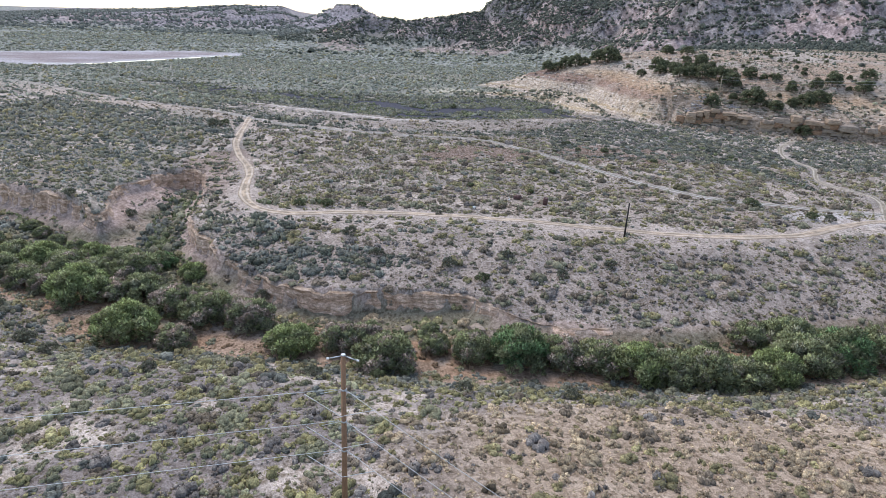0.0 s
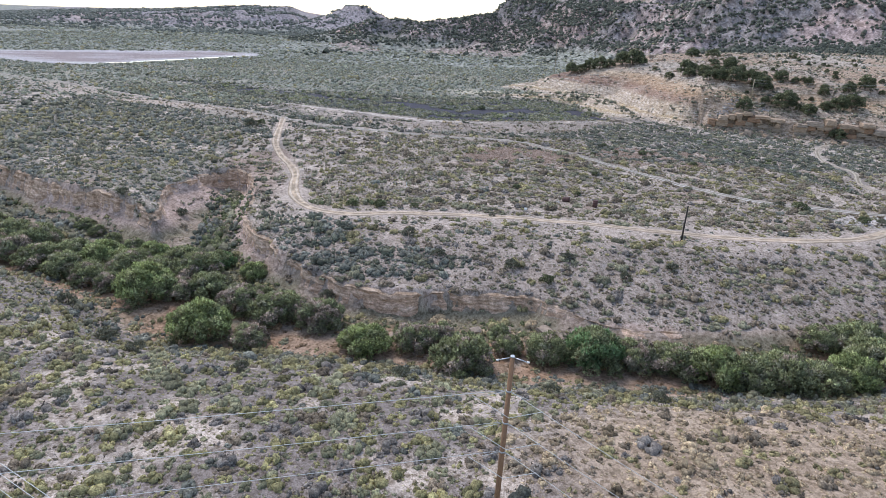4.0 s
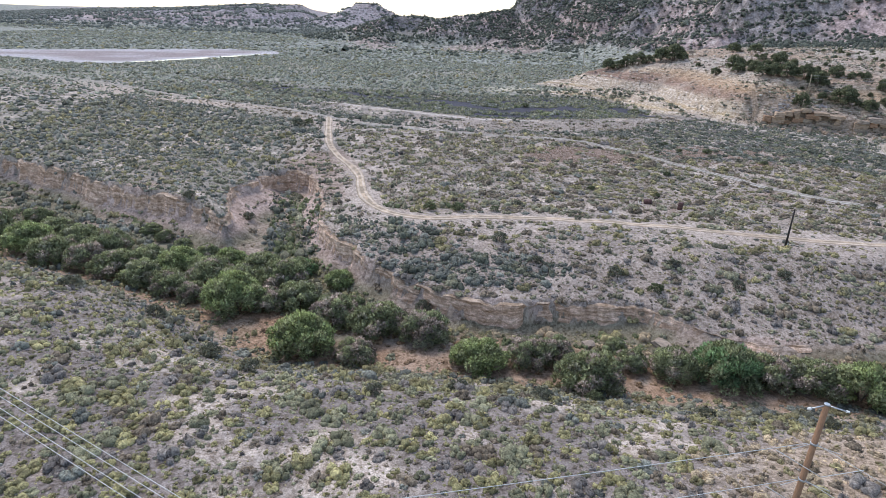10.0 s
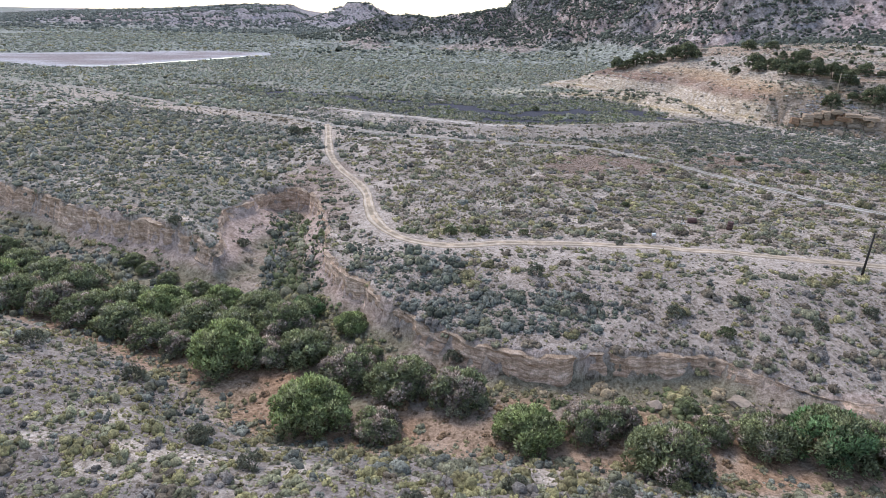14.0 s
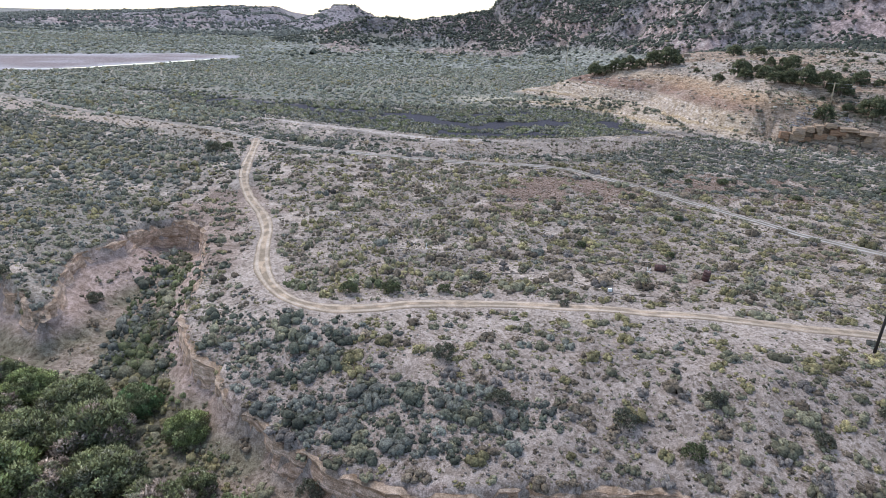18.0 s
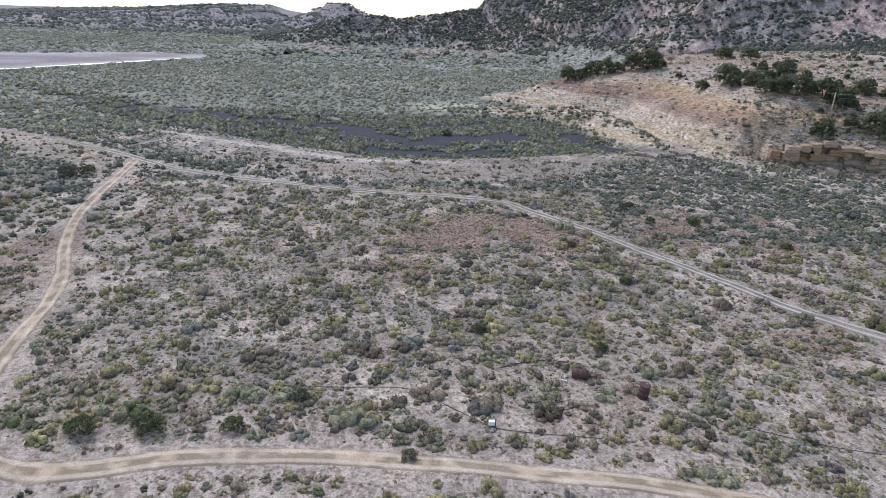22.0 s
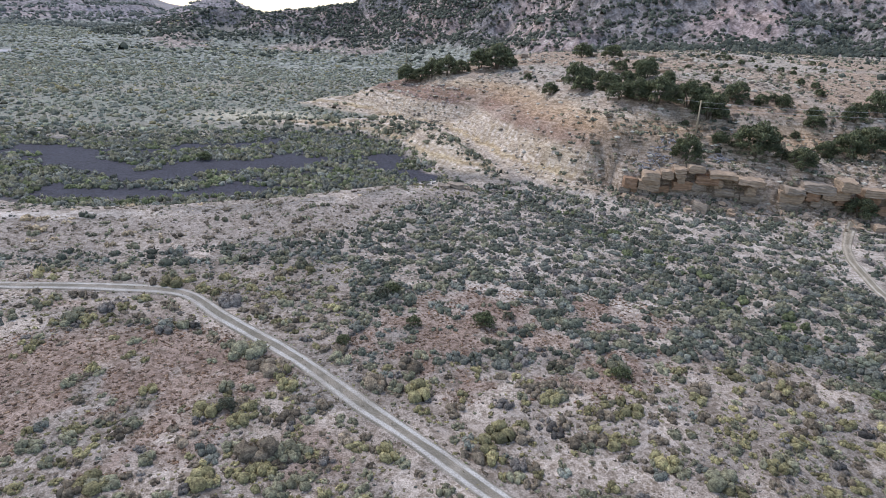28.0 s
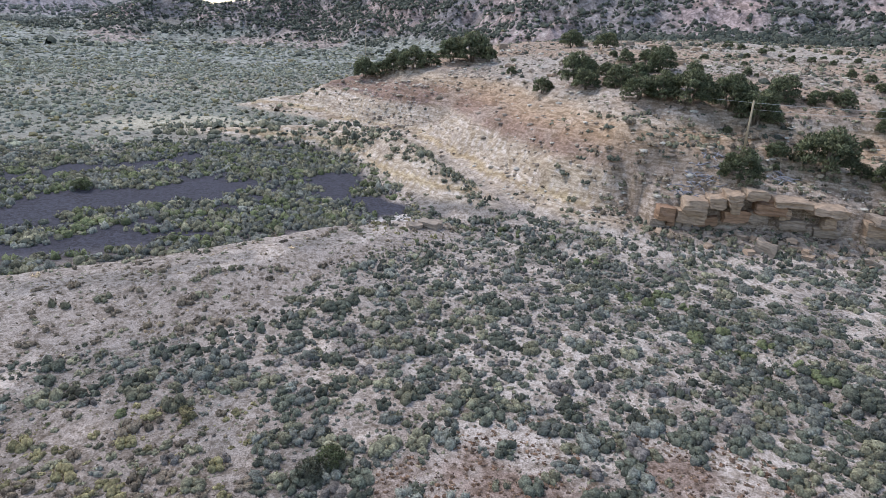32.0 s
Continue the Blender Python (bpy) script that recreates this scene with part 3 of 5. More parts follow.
    # far rock greyed beyond 1100 m, a haze tint in the base colour
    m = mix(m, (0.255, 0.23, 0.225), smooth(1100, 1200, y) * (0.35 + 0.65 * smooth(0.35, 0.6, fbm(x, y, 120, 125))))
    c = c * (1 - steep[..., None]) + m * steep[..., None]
    k = smooth(655, 680, y) * smooth(740, 715, y) * smooth(0.48, 0.58, fbm(x, y, 50, 121)) * smooth(-190, -150, x)
    c = mix(c, (0.33, 0.25, 0.21), k * 0.7)
    # mud flats of the river
    flat = np.where(inside(x, y, FLATS), 1.0, 0.0)
    c = mix(c, (0.262, 0.212, 0.20), flat)
    c = mix(c, (0.36, 0.325, 0.32), flat * smooth(0.50, 0.60, fbm(x * 0.35, y, 22, 143)))
    d, k = to_line(x, y, FLATS + FLATS[:1])
    c = mix(c, (0.42, 0.395, 0.39), flat * smooth(26, 14, d + 16 * (fbm(x, y, 30, 141) - 0.5)))
    # arroyo: cut bank, rust-coloured and yellow-green floor
    d, k = signed(x, y, RIM, [(4000, 6000), (-4000, 6000)])
    e, k = signed(x, y, FOOT, [(4000, -4000), (-4000, -4000)])
    low = (d < 0) & (e < 0)
    bank = np.broadcast_to(np.array((0.425, 0.325, 0.262)), c.shape) * (0.85 + 0.3 * fbm(x, y, 2.5, 131))[..., None]
    floor = mix(np.broadcast_to(np.array((0.205, 0.18, 0.12)), c.shape).copy(), (0.345, 0.215, 0.128), smooth(0.38, 0.48, fbm(x, y, 6, 133)) * smooth(11, 6, -e))
    floor = mix(floor, (0.30, 0.24, 0.18), smooth(0.55, 0.62, fbm(x, y, 11, 135)))
    c = np.where(low[..., None], mix(bank, floor, smooth(-4.4, -5.8, z)), c)
    near = smooth(0, 5, e)
    c = np.where((e > 0)[..., None], floor * (1 - near[..., None]) + c * near[..., None], c)
    rusty = smooth(-6, -3.5, e) * smooth(3.5, 1.5, e) * smooth(0.34, 0.46, fbm(x, y, 5, 139)) * (d < -1)
    c = mix(c, (0.335, 0.225, 0.145), rusty * 0.75)
    c = np.where((e > 4)[..., None], mix(c, (0.215, 0.182, 0.158), smooth(0.36, 0.54, 0.5 * fbm(x, y, 5, 137) + 0.5 * brush) * 0.85) * 0.95, c)
    dry = smooth(1.15, 0.6, np.hypot((x - 20) / 24, (y - 38) / 11) + 0.6 * (n1 - 0.5)) * (e > 0)
    c = mix(c, (0.365, 0.275, 0.185), dry * 0.8)
    return c * np.array((0.995, 1.0, 1.08))


FLATS = [(-420, 385), (-285, 384), (-226, 346), (-201, 353), (-186, 412), (-156, 522), (-172, 566), (-226, 580), (-285, 515), (-330, 470), (-420, 450)]


# ---- the sheet of ground ----
def axis(low, high, step, reach_low, reach_high, growth=1.08):
    mid = list(np.arange(low, high + step / 2, step))
    s, p = step, mid[0]
    while p > reach_low:
        s *= growth
        p -= s
        mid.insert(0, p)
    s, p = step, mid[-1]
    while p < reach_high:
        s *= growth
        p += s
        mid.append(p)
    return np.array(mid)


def sheet(name, xs, ys, material, drop=None, label="", category="ground", lift=0.0):
    X, Y = np.meshgrid(xs, ys)
    Z = land(X, Y)
    C = ground_colour(X, Y, Z)
    d, k = signed(X, Y, TOE, [(4000, 640)])
    e, k = to_line(X, Y, SPUR)
    bare = np.maximum(smooth(0.5, 2.5, d) * (1 - 0.7 * smooth(24, 36, d)) * (Y < 340), smooth(7.5, 5.5, e) * smooth(2.6, 3.3, Z))
    d, k = rim_distance(X, Y)
    bare = np.maximum(bare, 0.55 * smooth(0.3, -0.2, d) * smooth(-4.5, -2.5, d) * smooth(-5.6, -4.6, Z) * (Y < 150))
    C = np.concatenate([C, 1 - bare[..., None]], -1)
    if drop is not None:
        Z = drop(X, Y, Z)
    nx, ny = len(xs), len(ys)
    i = (np.arange(ny - 1)[:, None] * nx + np.arange(nx - 1)[None]).ravel()
    me = mesh_from(name, np.stack([X, Y, Z + lift], -1).reshape(-1, 3), np.stack([i, i + 1, i + nx + 1, i + nx], 1), C.reshape(-1, 4), True)
    return tagged(part(name, me, material), label, category, kind="structure")


FARS = [(12, 176, 176, 336, 0.62, "hill"), (-80, 760, 405, 1000, 4.0, "mesa"), (-332, -80, 640, 1000, 4.0, "ridge"), (-1700, 100, 1150, 2250, 15.0, "far_mesas")]


def sink(X, Y, Z):
    """Lets the finer sheets of the mesas lie on top."""
    drop = np.zeros(np.shape(X))
    for x0, x1, y0, y1, step, name in FARS + [(-330, 760, 640, 1000, 6.0, "both")]:
        k = np.minimum.reduce([X - x0, x1 - X, Y - y0, y1 - Y])
        drop = np.maximum(drop, (1.2 if name == "hill" else 7.0) * smooth(step * 2, step * 7, k))
    return Z - drop


GX = np.concatenate([axis(-112, 118, 0.82, -5000, 5000)])
GY = axis(30, 215, 0.68, -300, 6000)
ground = sheet("ground", GX, GY, SOIL, sink, "pale sandy desert ground with litter and rust-coloured patches")
for x0, x1, y0, y1, step, name in FARS:
    sheet(name, np.arange(x0, x1 + 1, step), np.arange(y0, y1 + 1, step), SOIL if name == "hill" else FARSOIL, None,
          "buff sandstone hill slope with thin rock beds" if name == "hill" else "distant ledgy mesa slope with scattered junipers", "hill" if name == "hill" else "mesa")


# ---- cut banks of the arroyo ----
def cut_bank():
    p, s = RIM_FINE, RIM_ALONG
    way = np.gradient(p, axis=0)
    way /= np.linalg.norm(way, axis=1)[:, None]
    out = np.stack([way[:, 1], -way[:, 0]], 1)
    rim, bank = pieces(s, RIM_Z), pieces(s, BANK)
    rows = np.array([-0.02, 0.0, 0.04, 0.1, 0.17, 0.24, 0.32, 0.4, 0.48, 0.56, 0.64, 0.72, 0.8, 0.88, 0.96, 1.04, 1.15])
    v = rows[None]
    run = np.concatenate([[0], np.cumsum(np.hypot(*np.diff(p, axis=0).T))])[:, None]
    notch = np.clip(fbm(run, run * 0 + 7, 2.6, 161, 3) - 0.46, 0, 1) * 3.2
    Z = rim[:, None] - 0.03 - notch * bank[:, None] * 0.32 * (1 - np.clip(v, 0, 1)) - np.maximum(v, 0) * (bank[:, None] + 0.25)
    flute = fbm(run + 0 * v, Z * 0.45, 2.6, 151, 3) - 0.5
    sharp = np.abs(fbm(run + 0.15 * Z, Z * 0.12, 0.9, 153, 2) - 0.5)
    beds = fbm(run * 0.10, Z, 0.5, 155, 2) - 0.5
    slump = fbm(run + 0 * v, Z, 3.5, 157, 2) - 0.5
    O = np.where(v < 0, -0.9, 0.26 + 0.55 * np.maximum(v, 0) ** 2 + 1.1 * flute + 0.3 * sharp + 0.5 * beds + 0.9 * slump * v)
    O[:, 1] = -0.1
    Z[:, 0] -= 0.35
    Z[:, 1:3] -= 0.14
    X, Y = p[:, None, 0] + out[:, None, 0] * O, p[:, None, 1] + out[:, None, 1] * O
    c = np.broadcast_to(np.array((0.56, 0.415, 0.315)), (*X.shape, 3)).copy()
    c = mix(c, (0.64, 0.50, 0.395), smooth(0.02, 0.16, beds))
    # darker where flutes and creases recede: shade put into the colour
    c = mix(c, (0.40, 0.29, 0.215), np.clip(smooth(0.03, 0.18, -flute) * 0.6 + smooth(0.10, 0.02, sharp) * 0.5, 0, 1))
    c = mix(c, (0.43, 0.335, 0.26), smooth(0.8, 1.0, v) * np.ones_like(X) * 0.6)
    # rim rows darkened in colour to offset the sky light they catch
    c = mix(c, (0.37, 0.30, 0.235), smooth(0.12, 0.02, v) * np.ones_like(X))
    nx, ny = X.shape[1], X.shape[0]
    i = (np.arange(ny - 1)[:, None] * nx + np.arange(nx - 1)[None]).ravel()
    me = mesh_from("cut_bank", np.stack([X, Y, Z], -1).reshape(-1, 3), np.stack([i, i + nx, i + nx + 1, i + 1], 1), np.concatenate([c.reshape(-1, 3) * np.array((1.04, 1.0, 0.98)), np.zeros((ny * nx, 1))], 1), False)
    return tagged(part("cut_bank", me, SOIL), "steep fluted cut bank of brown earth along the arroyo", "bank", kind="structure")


cut_bank()


# ---- dirt roads ----
def bend(line, step):
    """A smooth line through the corners, with even steps."""
    p = np.array(line, float)
    p = np.vstack([2 * p[0] - p[1], p, 2 * p[-1] - p[-2]])
    out = []
    for k in range(1, len(p) - 2):
        a, b, c, d = p[k - 1:k + 3]
        for s in np.linspace(0, 1, max(2, int(np.hypot(*(c - b)) / step)), endpoint=False):
            out.append(0.5 * (2 * b + (c - a) * s + (2 * a - 5 * b + 4 * c - d) * s * s + (3 * b - a - 3 * c + d) * s ** 3))
    return np.array(out + [p[-2]])


def road_mesh(name, line, width, material, rut=1.0, seed=0, fade=0.3, tone=1.0, base=(0.245, 0.21, 0.17)):
    p = bend(line, 0.5)
    way = np.gradient(p, axis=0)
    way /= np.linalg.norm(way, axis=1)[:, None]
    side = np.stack([way[:, 1], -way[:, 0]], 1)
    across = np.linspace(-1, 1, 29)
    w = width / 2 * (0.85 + 0.4 * vnoise(p[:, 0], p[:, 1], 6, 200 + seed))
    X = p[:, None, 0] + side[:, None, 0] * across * w[:, None]
    Y = p[:, None, 1] + side[:, None, 1] * across * w[:, None]
    Z = land(X, Y) + 0.10 - 0.16 * np.abs(across) ** 6
    ruts = smooth(0.25, 0.13, np.abs(np.abs(across) - 0.53)) * rut
    Z = Z - 0.02 * ruts
    n = fbm(X, Y, 2.4, 210 + seed)
    C = np.broadcast_to(np.array(base), (*X.shape, 3)).copy()
    C = mix(C, (0.44, 0.41, 0.38), np.clip(ruts * 1.1, 0, 1) * (0.6 + 0.4 * smooth(0.3, 0.5, n)))
    C = mix(C, (0.29, 0.25, 0.21), np.clip(smooth(0.72, 0.95, np.abs(across)) + smooth(0.50, 0.62, fbm(X, Y, 9, 220 + seed)) * fade + 0.75 * smooth(-58, -80, X), 0, 1))
    C = mix(C, (0.17, 0.15, 0.12), (1 - ruts) * smooth(0.40, 0.52, fbm(X, Y, 0.9, 230 + seed, 2)) * 0.75 * np.ones_like(X))
    nx, ny = X.shape[1], X.shape[0]
    i = (np.arange(ny - 1)[:, None] * nx + np.arange(nx - 1)[None]).ravel()
    me = mesh_from(name, np.stack([X, Y, Z], -1).reshape(-1, 3), np.stack([i, i + 1, i + nx + 1, i + nx], 1), C.reshape(-1, 3) * tone, True)
    return part(name, me, material)


tagged(road_mesh("road", ROAD, 1.9, DIRT, 1.0, 0), "pale graded dirt road with two wheel ruts", "road", kind="structure")
tagged(road_mesh("track", TRACK, 2.0, DIRT, 0.7, 3, 0.4, np.array((1.24, 1.12, 1.0)), (0.37, 0.31, 0.25)), "sandy two-rut vehicle track curving along the terrace edge", "road", kind="structure")
tagged(road_mesh("byway", BYWAY, 1.5, DIRT, 0.7, 5, 0.6, np.array((1.14, 1.1, 1.02))), "pale sandy side track through sagebrush", "road", kind="structure")


# ---- shallow water left along the mud flats ----
def shallow_water():
    p = bend([(-222, 351), (-203, 360), (-192, 402), (-180, 440), (-168, 486), (-160, 514)], 2.0)
    way = np.gradient(p, axis=0)
    way /= np.linalg.norm(way, axis=1)[:, None]
    side = np.stack([way[:, 1], -way[:, 0]], 1)
    across = np.linspace(-1, 1, 7)
    w = 2.6 * (0.35 + 1.3 * vnoise(p[:, 0], p[:, 1], 14, 231)) * np.sin(np.linspace(0.15, math.pi - 0.1, len(p)))
    X, Y = p[:, None, 0] + side[:, None, 0] * across * w[:, None], p[:, None, 1] + side[:, None, 1] * across * w[:, None]
    Z = np.maximum.reduce(land(X, Y), axis=1)[:, None] + 0.25 + 0 * X
    nx, ny = X.shape[1], X.shape[0]
    i = (np.arange(ny - 1)[:, None] * nx + np.arange(nx - 1)[None]).ravel()
    me = mesh_from("water", np.stack([X, Y, Z], -1).reshape(-1, 3), np.stack([i, i + 1, i + nx + 1, i + nx], 1), None, True)
    m, n, l, b = shader("still_water", 0.06)
    b.inputs["Base Color"].default_value = (0.10, 0.095, 0.09, 1)
    b.inputs["Specular IOR Level"].default_value = 0.5
    k = n.new("ShaderNodeBump")
    k.inputs["Strength"].default_value = 0.03
    l.new(add_noise(n, l, 1.2).outputs[0], k.inputs["Height"])
    l.new(k.outputs[0], b.inputs["Normal"])
    tagged(part("water", me, m), "bright shallow water beside the mud flats", "water", kind="structure")


shallow_water()


# ---- shrubs ----
def bush_shape(lobes, sides, sprays, seed, flat=0.8, size=0.3, rings=3):
    """A unit bush: one to five lumpy mounds with leafy sprays standing out of them. Returns corners, triangles and leaning normals."""
    r = np.random.RandomState(seed)
    V, F, N, base = [], [], [], 0
    for k in range(lobes):
        if lobes == 1:
            at, rad, tall = np.zeros(3), 0.92, 0.92
        else:
            turn = 6.283 * (k + r.rand() * 0.6) / lobes
            off = r.uniform(0.34, 0.60)
            at, rad = np.array((off * math.cos(turn), off * math.sin(turn), 0)), r.uniform(0.30, 0.56)
            tall = rad * r.uniform(0.95, 1.45)
        ring = [((math.cos(6.283 * (i + 0.5 * j) / sides) * w, math.sin(6.283 * (i + 0.5 * j) / sides) * w, h)) for j, (w, h) in enumerate(((0.86, -0.08), (1.0, 0.42), (0.62, 0.86)) if rings == 3 else ((0.95, -0.08), (0.85, 0.62))) for i in range(sides)]
        core = np.array(ring + [(0, 0, 1.0)]) * np.array((rad, rad, tall)) * r.uniform(0.66, 1.04, (rings * sides + 1, 1))
        faces = [f for j in range(rings - 1) for i in range(sides) for f in ((j * sides + i, j * sides + (i + 1) % sides, (j + 1) * sides + i), (j * sides + (i + 1) % sides, (j + 1) * sides + (i + 1) % sides, (j + 1) * sides + i))]
        faces += [((rings - 1) * sides + i, (rings - 1) * sides + (i + 1) % sides, rings * sides) for i in range(sides)]
        lean = core / np.array((rad, rad, tall)) + np.array((0, 0, 0.15)) + r.normal(0, 0.16, core.shape)
        V.append(core + at), F.append(np.array(faces) + base), N.append(lean)
        base += len(core)
        n = sprays // lobes
        q = np.arange(n) + 0.5
        up = 1 - q / n * 0.92
        turn = q * 2.399963 + r.uniform(0, 6)
        flatr = np.sqrt(np.maximum(0, 1 - up * up))
        way = np.stack([flatr * np.cos(turn), flatr * np.sin(turn), up], 1) + r.normal(0, 0.16, (n, 3))
        way /= np.linalg.norm(way, axis=1)[:, None]
        a = np.cross(way, r.normal(size=(n, 3)))
        a /= np.linalg.norm(a, axis=1)[:, None]
        s = (size * r.uniform(0.6, 1.3, n))[:, None]
        mid = way * np.array((rad, rad, tall)) * r.uniform(0.82, 0.98, (n, 1)) + at
        tip = mid + (way * 0.75 + np.cross(way, a) * r.uniform(-0.6, 0.6, (n, 1)) + np.array((0, 0, 0.18))) * s
        V.append(np.stack([mid + a * s * 0.42, mid - a * s * 0.42, tip], 1).reshape(-1, 3))
        F.append(np.arange(n * 3).reshape(-1, 3) + base)
        N.append(np.repeat(way + np.array((0, 0, 0.3)) + r.normal(0, 0.30, (n, 3)), 3, 0))
        base += n * 3
    V = np.concatenate(V)
    V[:, 2] = np.maximum(V[:, 2] * flat, -0.06)
    return V, np.concatenate(F), np.concatenate(N)


def scatter(name, shapes, x, y, size, colour, seed, label, category, tall=1.0, tone=0.20, material=LEAF):
    """Many bushes as one mesh: places, sizes and a base colour for each."""
    r = np.random.RandomState(seed)
    n = len(x)
    z = land(x, y)
    which = r.randint(0, len(shapes), n)
    V, F, C, N, base = [], [], [], [], 0
    for k, (v, f, w) in enumerate(shapes):
        m = np.flatnonzero(which == k)
        if not len(m):
            continue
        a = r.uniform(0, 6.283, len(m))
        s = size[m]
        st = (1 + 0.25 * r.normal(size=len(m))).clip(0.6, 1.5)
        px = (v[None, :, 0] * np.cos(a)[:, None] - v[None, :, 1] * np.sin(a)[:, None] * st[:, None]) * s[:, None] + x[m][:, None]
        py = (v[None, :, 0] * np.sin(a)[:, None] + v[None, :, 1] * np.cos(a)[:, None] * st[:, None]) * s[:, None] + y[m][:, None]
        pz = v[None, :, 2] * (s * tall * r.uniform(0.75, 1.2, len(m)))[:, None] + z[m][:, None] - 0.03
        V.append(np.stack([px, py, pz], -1).reshape(-1, 3))
        F.append((f[None] + (np.arange(len(m)) * len(v))[:, None, None] + base).reshape(-1, 3))
        base += len(m) * len(v)
        N.append(np.stack([w[None, :, 0] * np.cos(a)[:, None] - w[None, :, 1] * np.sin(a)[:, None], w[None, :, 0] * np.sin(a)[:, None] + w[None, :, 1] * np.cos(a)[:, None],
                           np.broadcast_to(w[None, :, 2], px.shape)], -1).reshape(-1, 3))
        C.append(np.repeat(colour[m] * (1 + tone * r.normal(size=(len(m), 1))), len(v), 0))
    N = np.concatenate(N)
    N /= np.linalg.norm(N, axis=1)[:, None] + 1e-9
    me = mesh_from(name, np.concatenate(V), np.concatenate(F), np.concatenate(C).clip(0.01, 0.8), False, N)
    return tagged(part(name, me, material), label, category, kind="stuff")


SAGE, BLUE, YELLOW, PURPLE = (0.262, 0.252, 0.178), (0.215, 0.222, 0.198), (0.315, 0.280, 0.155), (0.228, 0.205, 0.196)
BROWN, GREEN, DARK, STRAW = (0.240, 0.196, 0.152), (0.168, 0.188, 0.098), (0.142, 0.152, 0.120), (0.46, 0.365, 0.255)
RUSSET = (0.29, 0.195, 0.125)


def kinds(x, y, r):
    """Chance of a bush, its size and its colour, by where it grows."""
    n = len(x)
    n1, n2, n3 = fbm(x, y, 3.4, 301, 3), fbm(x, y, 18, 303), fbm(x, y, 45, 305)
    pick = r.rand(n)
    size = np.exp(r.normal(-0.92, 0.46, n)).clip(0.16, 1.0)
    dens = 0.60 + 1.1 * (n1 - 0.45)
    colour = np.array([SAGE, BROWN, YELLOW, PURPLE, BLUE, GREEN])[np.searchsorted([0.28, 0.47, 0.80, 0.88, 0.94], pick)]
    rim, k = signed(x, y, RIM, [(4000, 6000), (-4000, 6000)])
    foot, k = signed(x, y, FOOT, [(4000, -4000), (-4000, -4000)])
    toe, k = signed(x, y, TOE, [(4000, 640)])
    spur, k = to_line(x, y, SPUR)
    wash, k = to_line(x, y, WASH)
    strip, k = to_line(x, y, STRIP)
    shore, k = to_line(x, y, POND + POND[:1])
    mud = inside(x, y, POND)

    def put(mask, chance, shares, grow=1.0):
        nonlocal size
        rows = np.flatnonzero(mask)
        dens[rows] = chance[rows] if np.ndim(chance) else chance
        names, weights = [np.array(q[0]) for q in shares], np.cumsum([q[1] for q in shares])
        colour[rows] = np.array(names)[np.searchsorted(weights / weights[-1], pick[rows]).clip(0, len(names) - 1)]
        size[rows] *= grow

    ledge_flat = (rim > 0) & (y > 101) & (y < 172) & (x > -36)
    put(ledge_flat, 0.56 + 1.2 * (n1 - 0.45), [(SAGE, 0.32), (BROWN, 0.28), (YELLOW, 0.30), (PURPLE, 0.07), (BLUE, 0.03)], 1.25)
    put((rim > 0) & (np.hypot((x + 27) / 8, (y - 107) / 5) < 1), 0.85, [(YELLOW, 0.6), (SAGE, 0.3), (GREEN, 0.1)], 1.15)
    # near bank
    put(foot > 0, 0.82 + 1.3 * (n1 - 0.45), [((0.345, 0.315, 0.165), 0.40), ((0.285, 0.28, 0.185), 0.34), (PURPLE, 0.10), (BROWN, 0.12), (BLUE, 0.04)], 1.2)
    put((foot > 0) & (np.hypot((x - 20) / 24, (y - 38) / 11) < 1), 0.8 + 0.8 * (n1 - 0.45), [(STRAW, 0.55), (BROWN, 0.2), (YELLOW, 0.15), (PURPLE, 0.1)], 0.85)
    put((foot > 0) & (foot < 9), 0.75 + 0.5 * (n1 - 0.45), [(YELLOW, 0.4), (BLUE, 0.25), (SAGE, 0.35)], 1.0)
    # arroyo floor and banks
    low = (rim < 0) & (foot < 0)
    put(low, 0.75 + 0.8 * (n1 - 0.45), [(YELLOW, 0.34), (STRAW, 0.14), (SAGE, 0.26), (GREEN, 0.26)], 1.3)
    put(low & (rim > -2.2), 0.10, [(SAGE, 0.5), (BROWN, 0.5)], 0.8)
    put(low & (foot > -7), 0.30 + 0.5 * (n1 - 0.45), [(YELLOW, 0.2), (RUSSET, 0.6), (SAGE, 0.2)], 0.75)
    gully = low & (x < -42) & (x > -66) & (y > 97)
    put(gully, 0.5 + 0.6 * (n1 - 0.45), [(SAGE, 0.5), (BROWN, 0.3), (STRAW, 0.2)], 0.62)
    bed, k = to_line(x, y, [(-53.5, 131), (-51, 122), (-49, 112), (-47.5, 104), (-47, 96)])
    put(gully & (bed < 5.0), 0.95, [(GREEN, 0.34), (DARK, 0.36), (BLUE, 0.30)], 2.0)
    put(gully & (bed < 1.5), 0.95, [(GREEN, 0.6), (SAGE, 0.4)], 1.2)
    put(low & (rim > -9) & (rim < -3.5) & (x < -62), 0.5 + 0.8 * (n1 - 0.45), [(DARK, 0.3), (BLUE, 0.3), (SAGE, 0.4)], 1.5)
    put(gully & (rim > -2.6) & (x < -47), 0.06, [(SAGE, 0.5), (BROWN, 0.5)], 0.6)
    # slope under the terrace rim
    slope = (rim > 0) & (y < 96) & (x > -42)
    put(slope, 0.62 + 0.9 * (n1 - 0.45), [(SAGE, 0.38), (BROWN, 0.32), (PURPLE, 0.14), (YELLOW, 0.16)], 1.08)
    dark = (rim > 0.8) & (np.minimum(np.hypot((x + 34) / 12, (y - 95) / 7), np.hypot((x + 20) / 15, (y - 84) / 4.5)) + 0.7 * (n1 - 0.5) < 1)
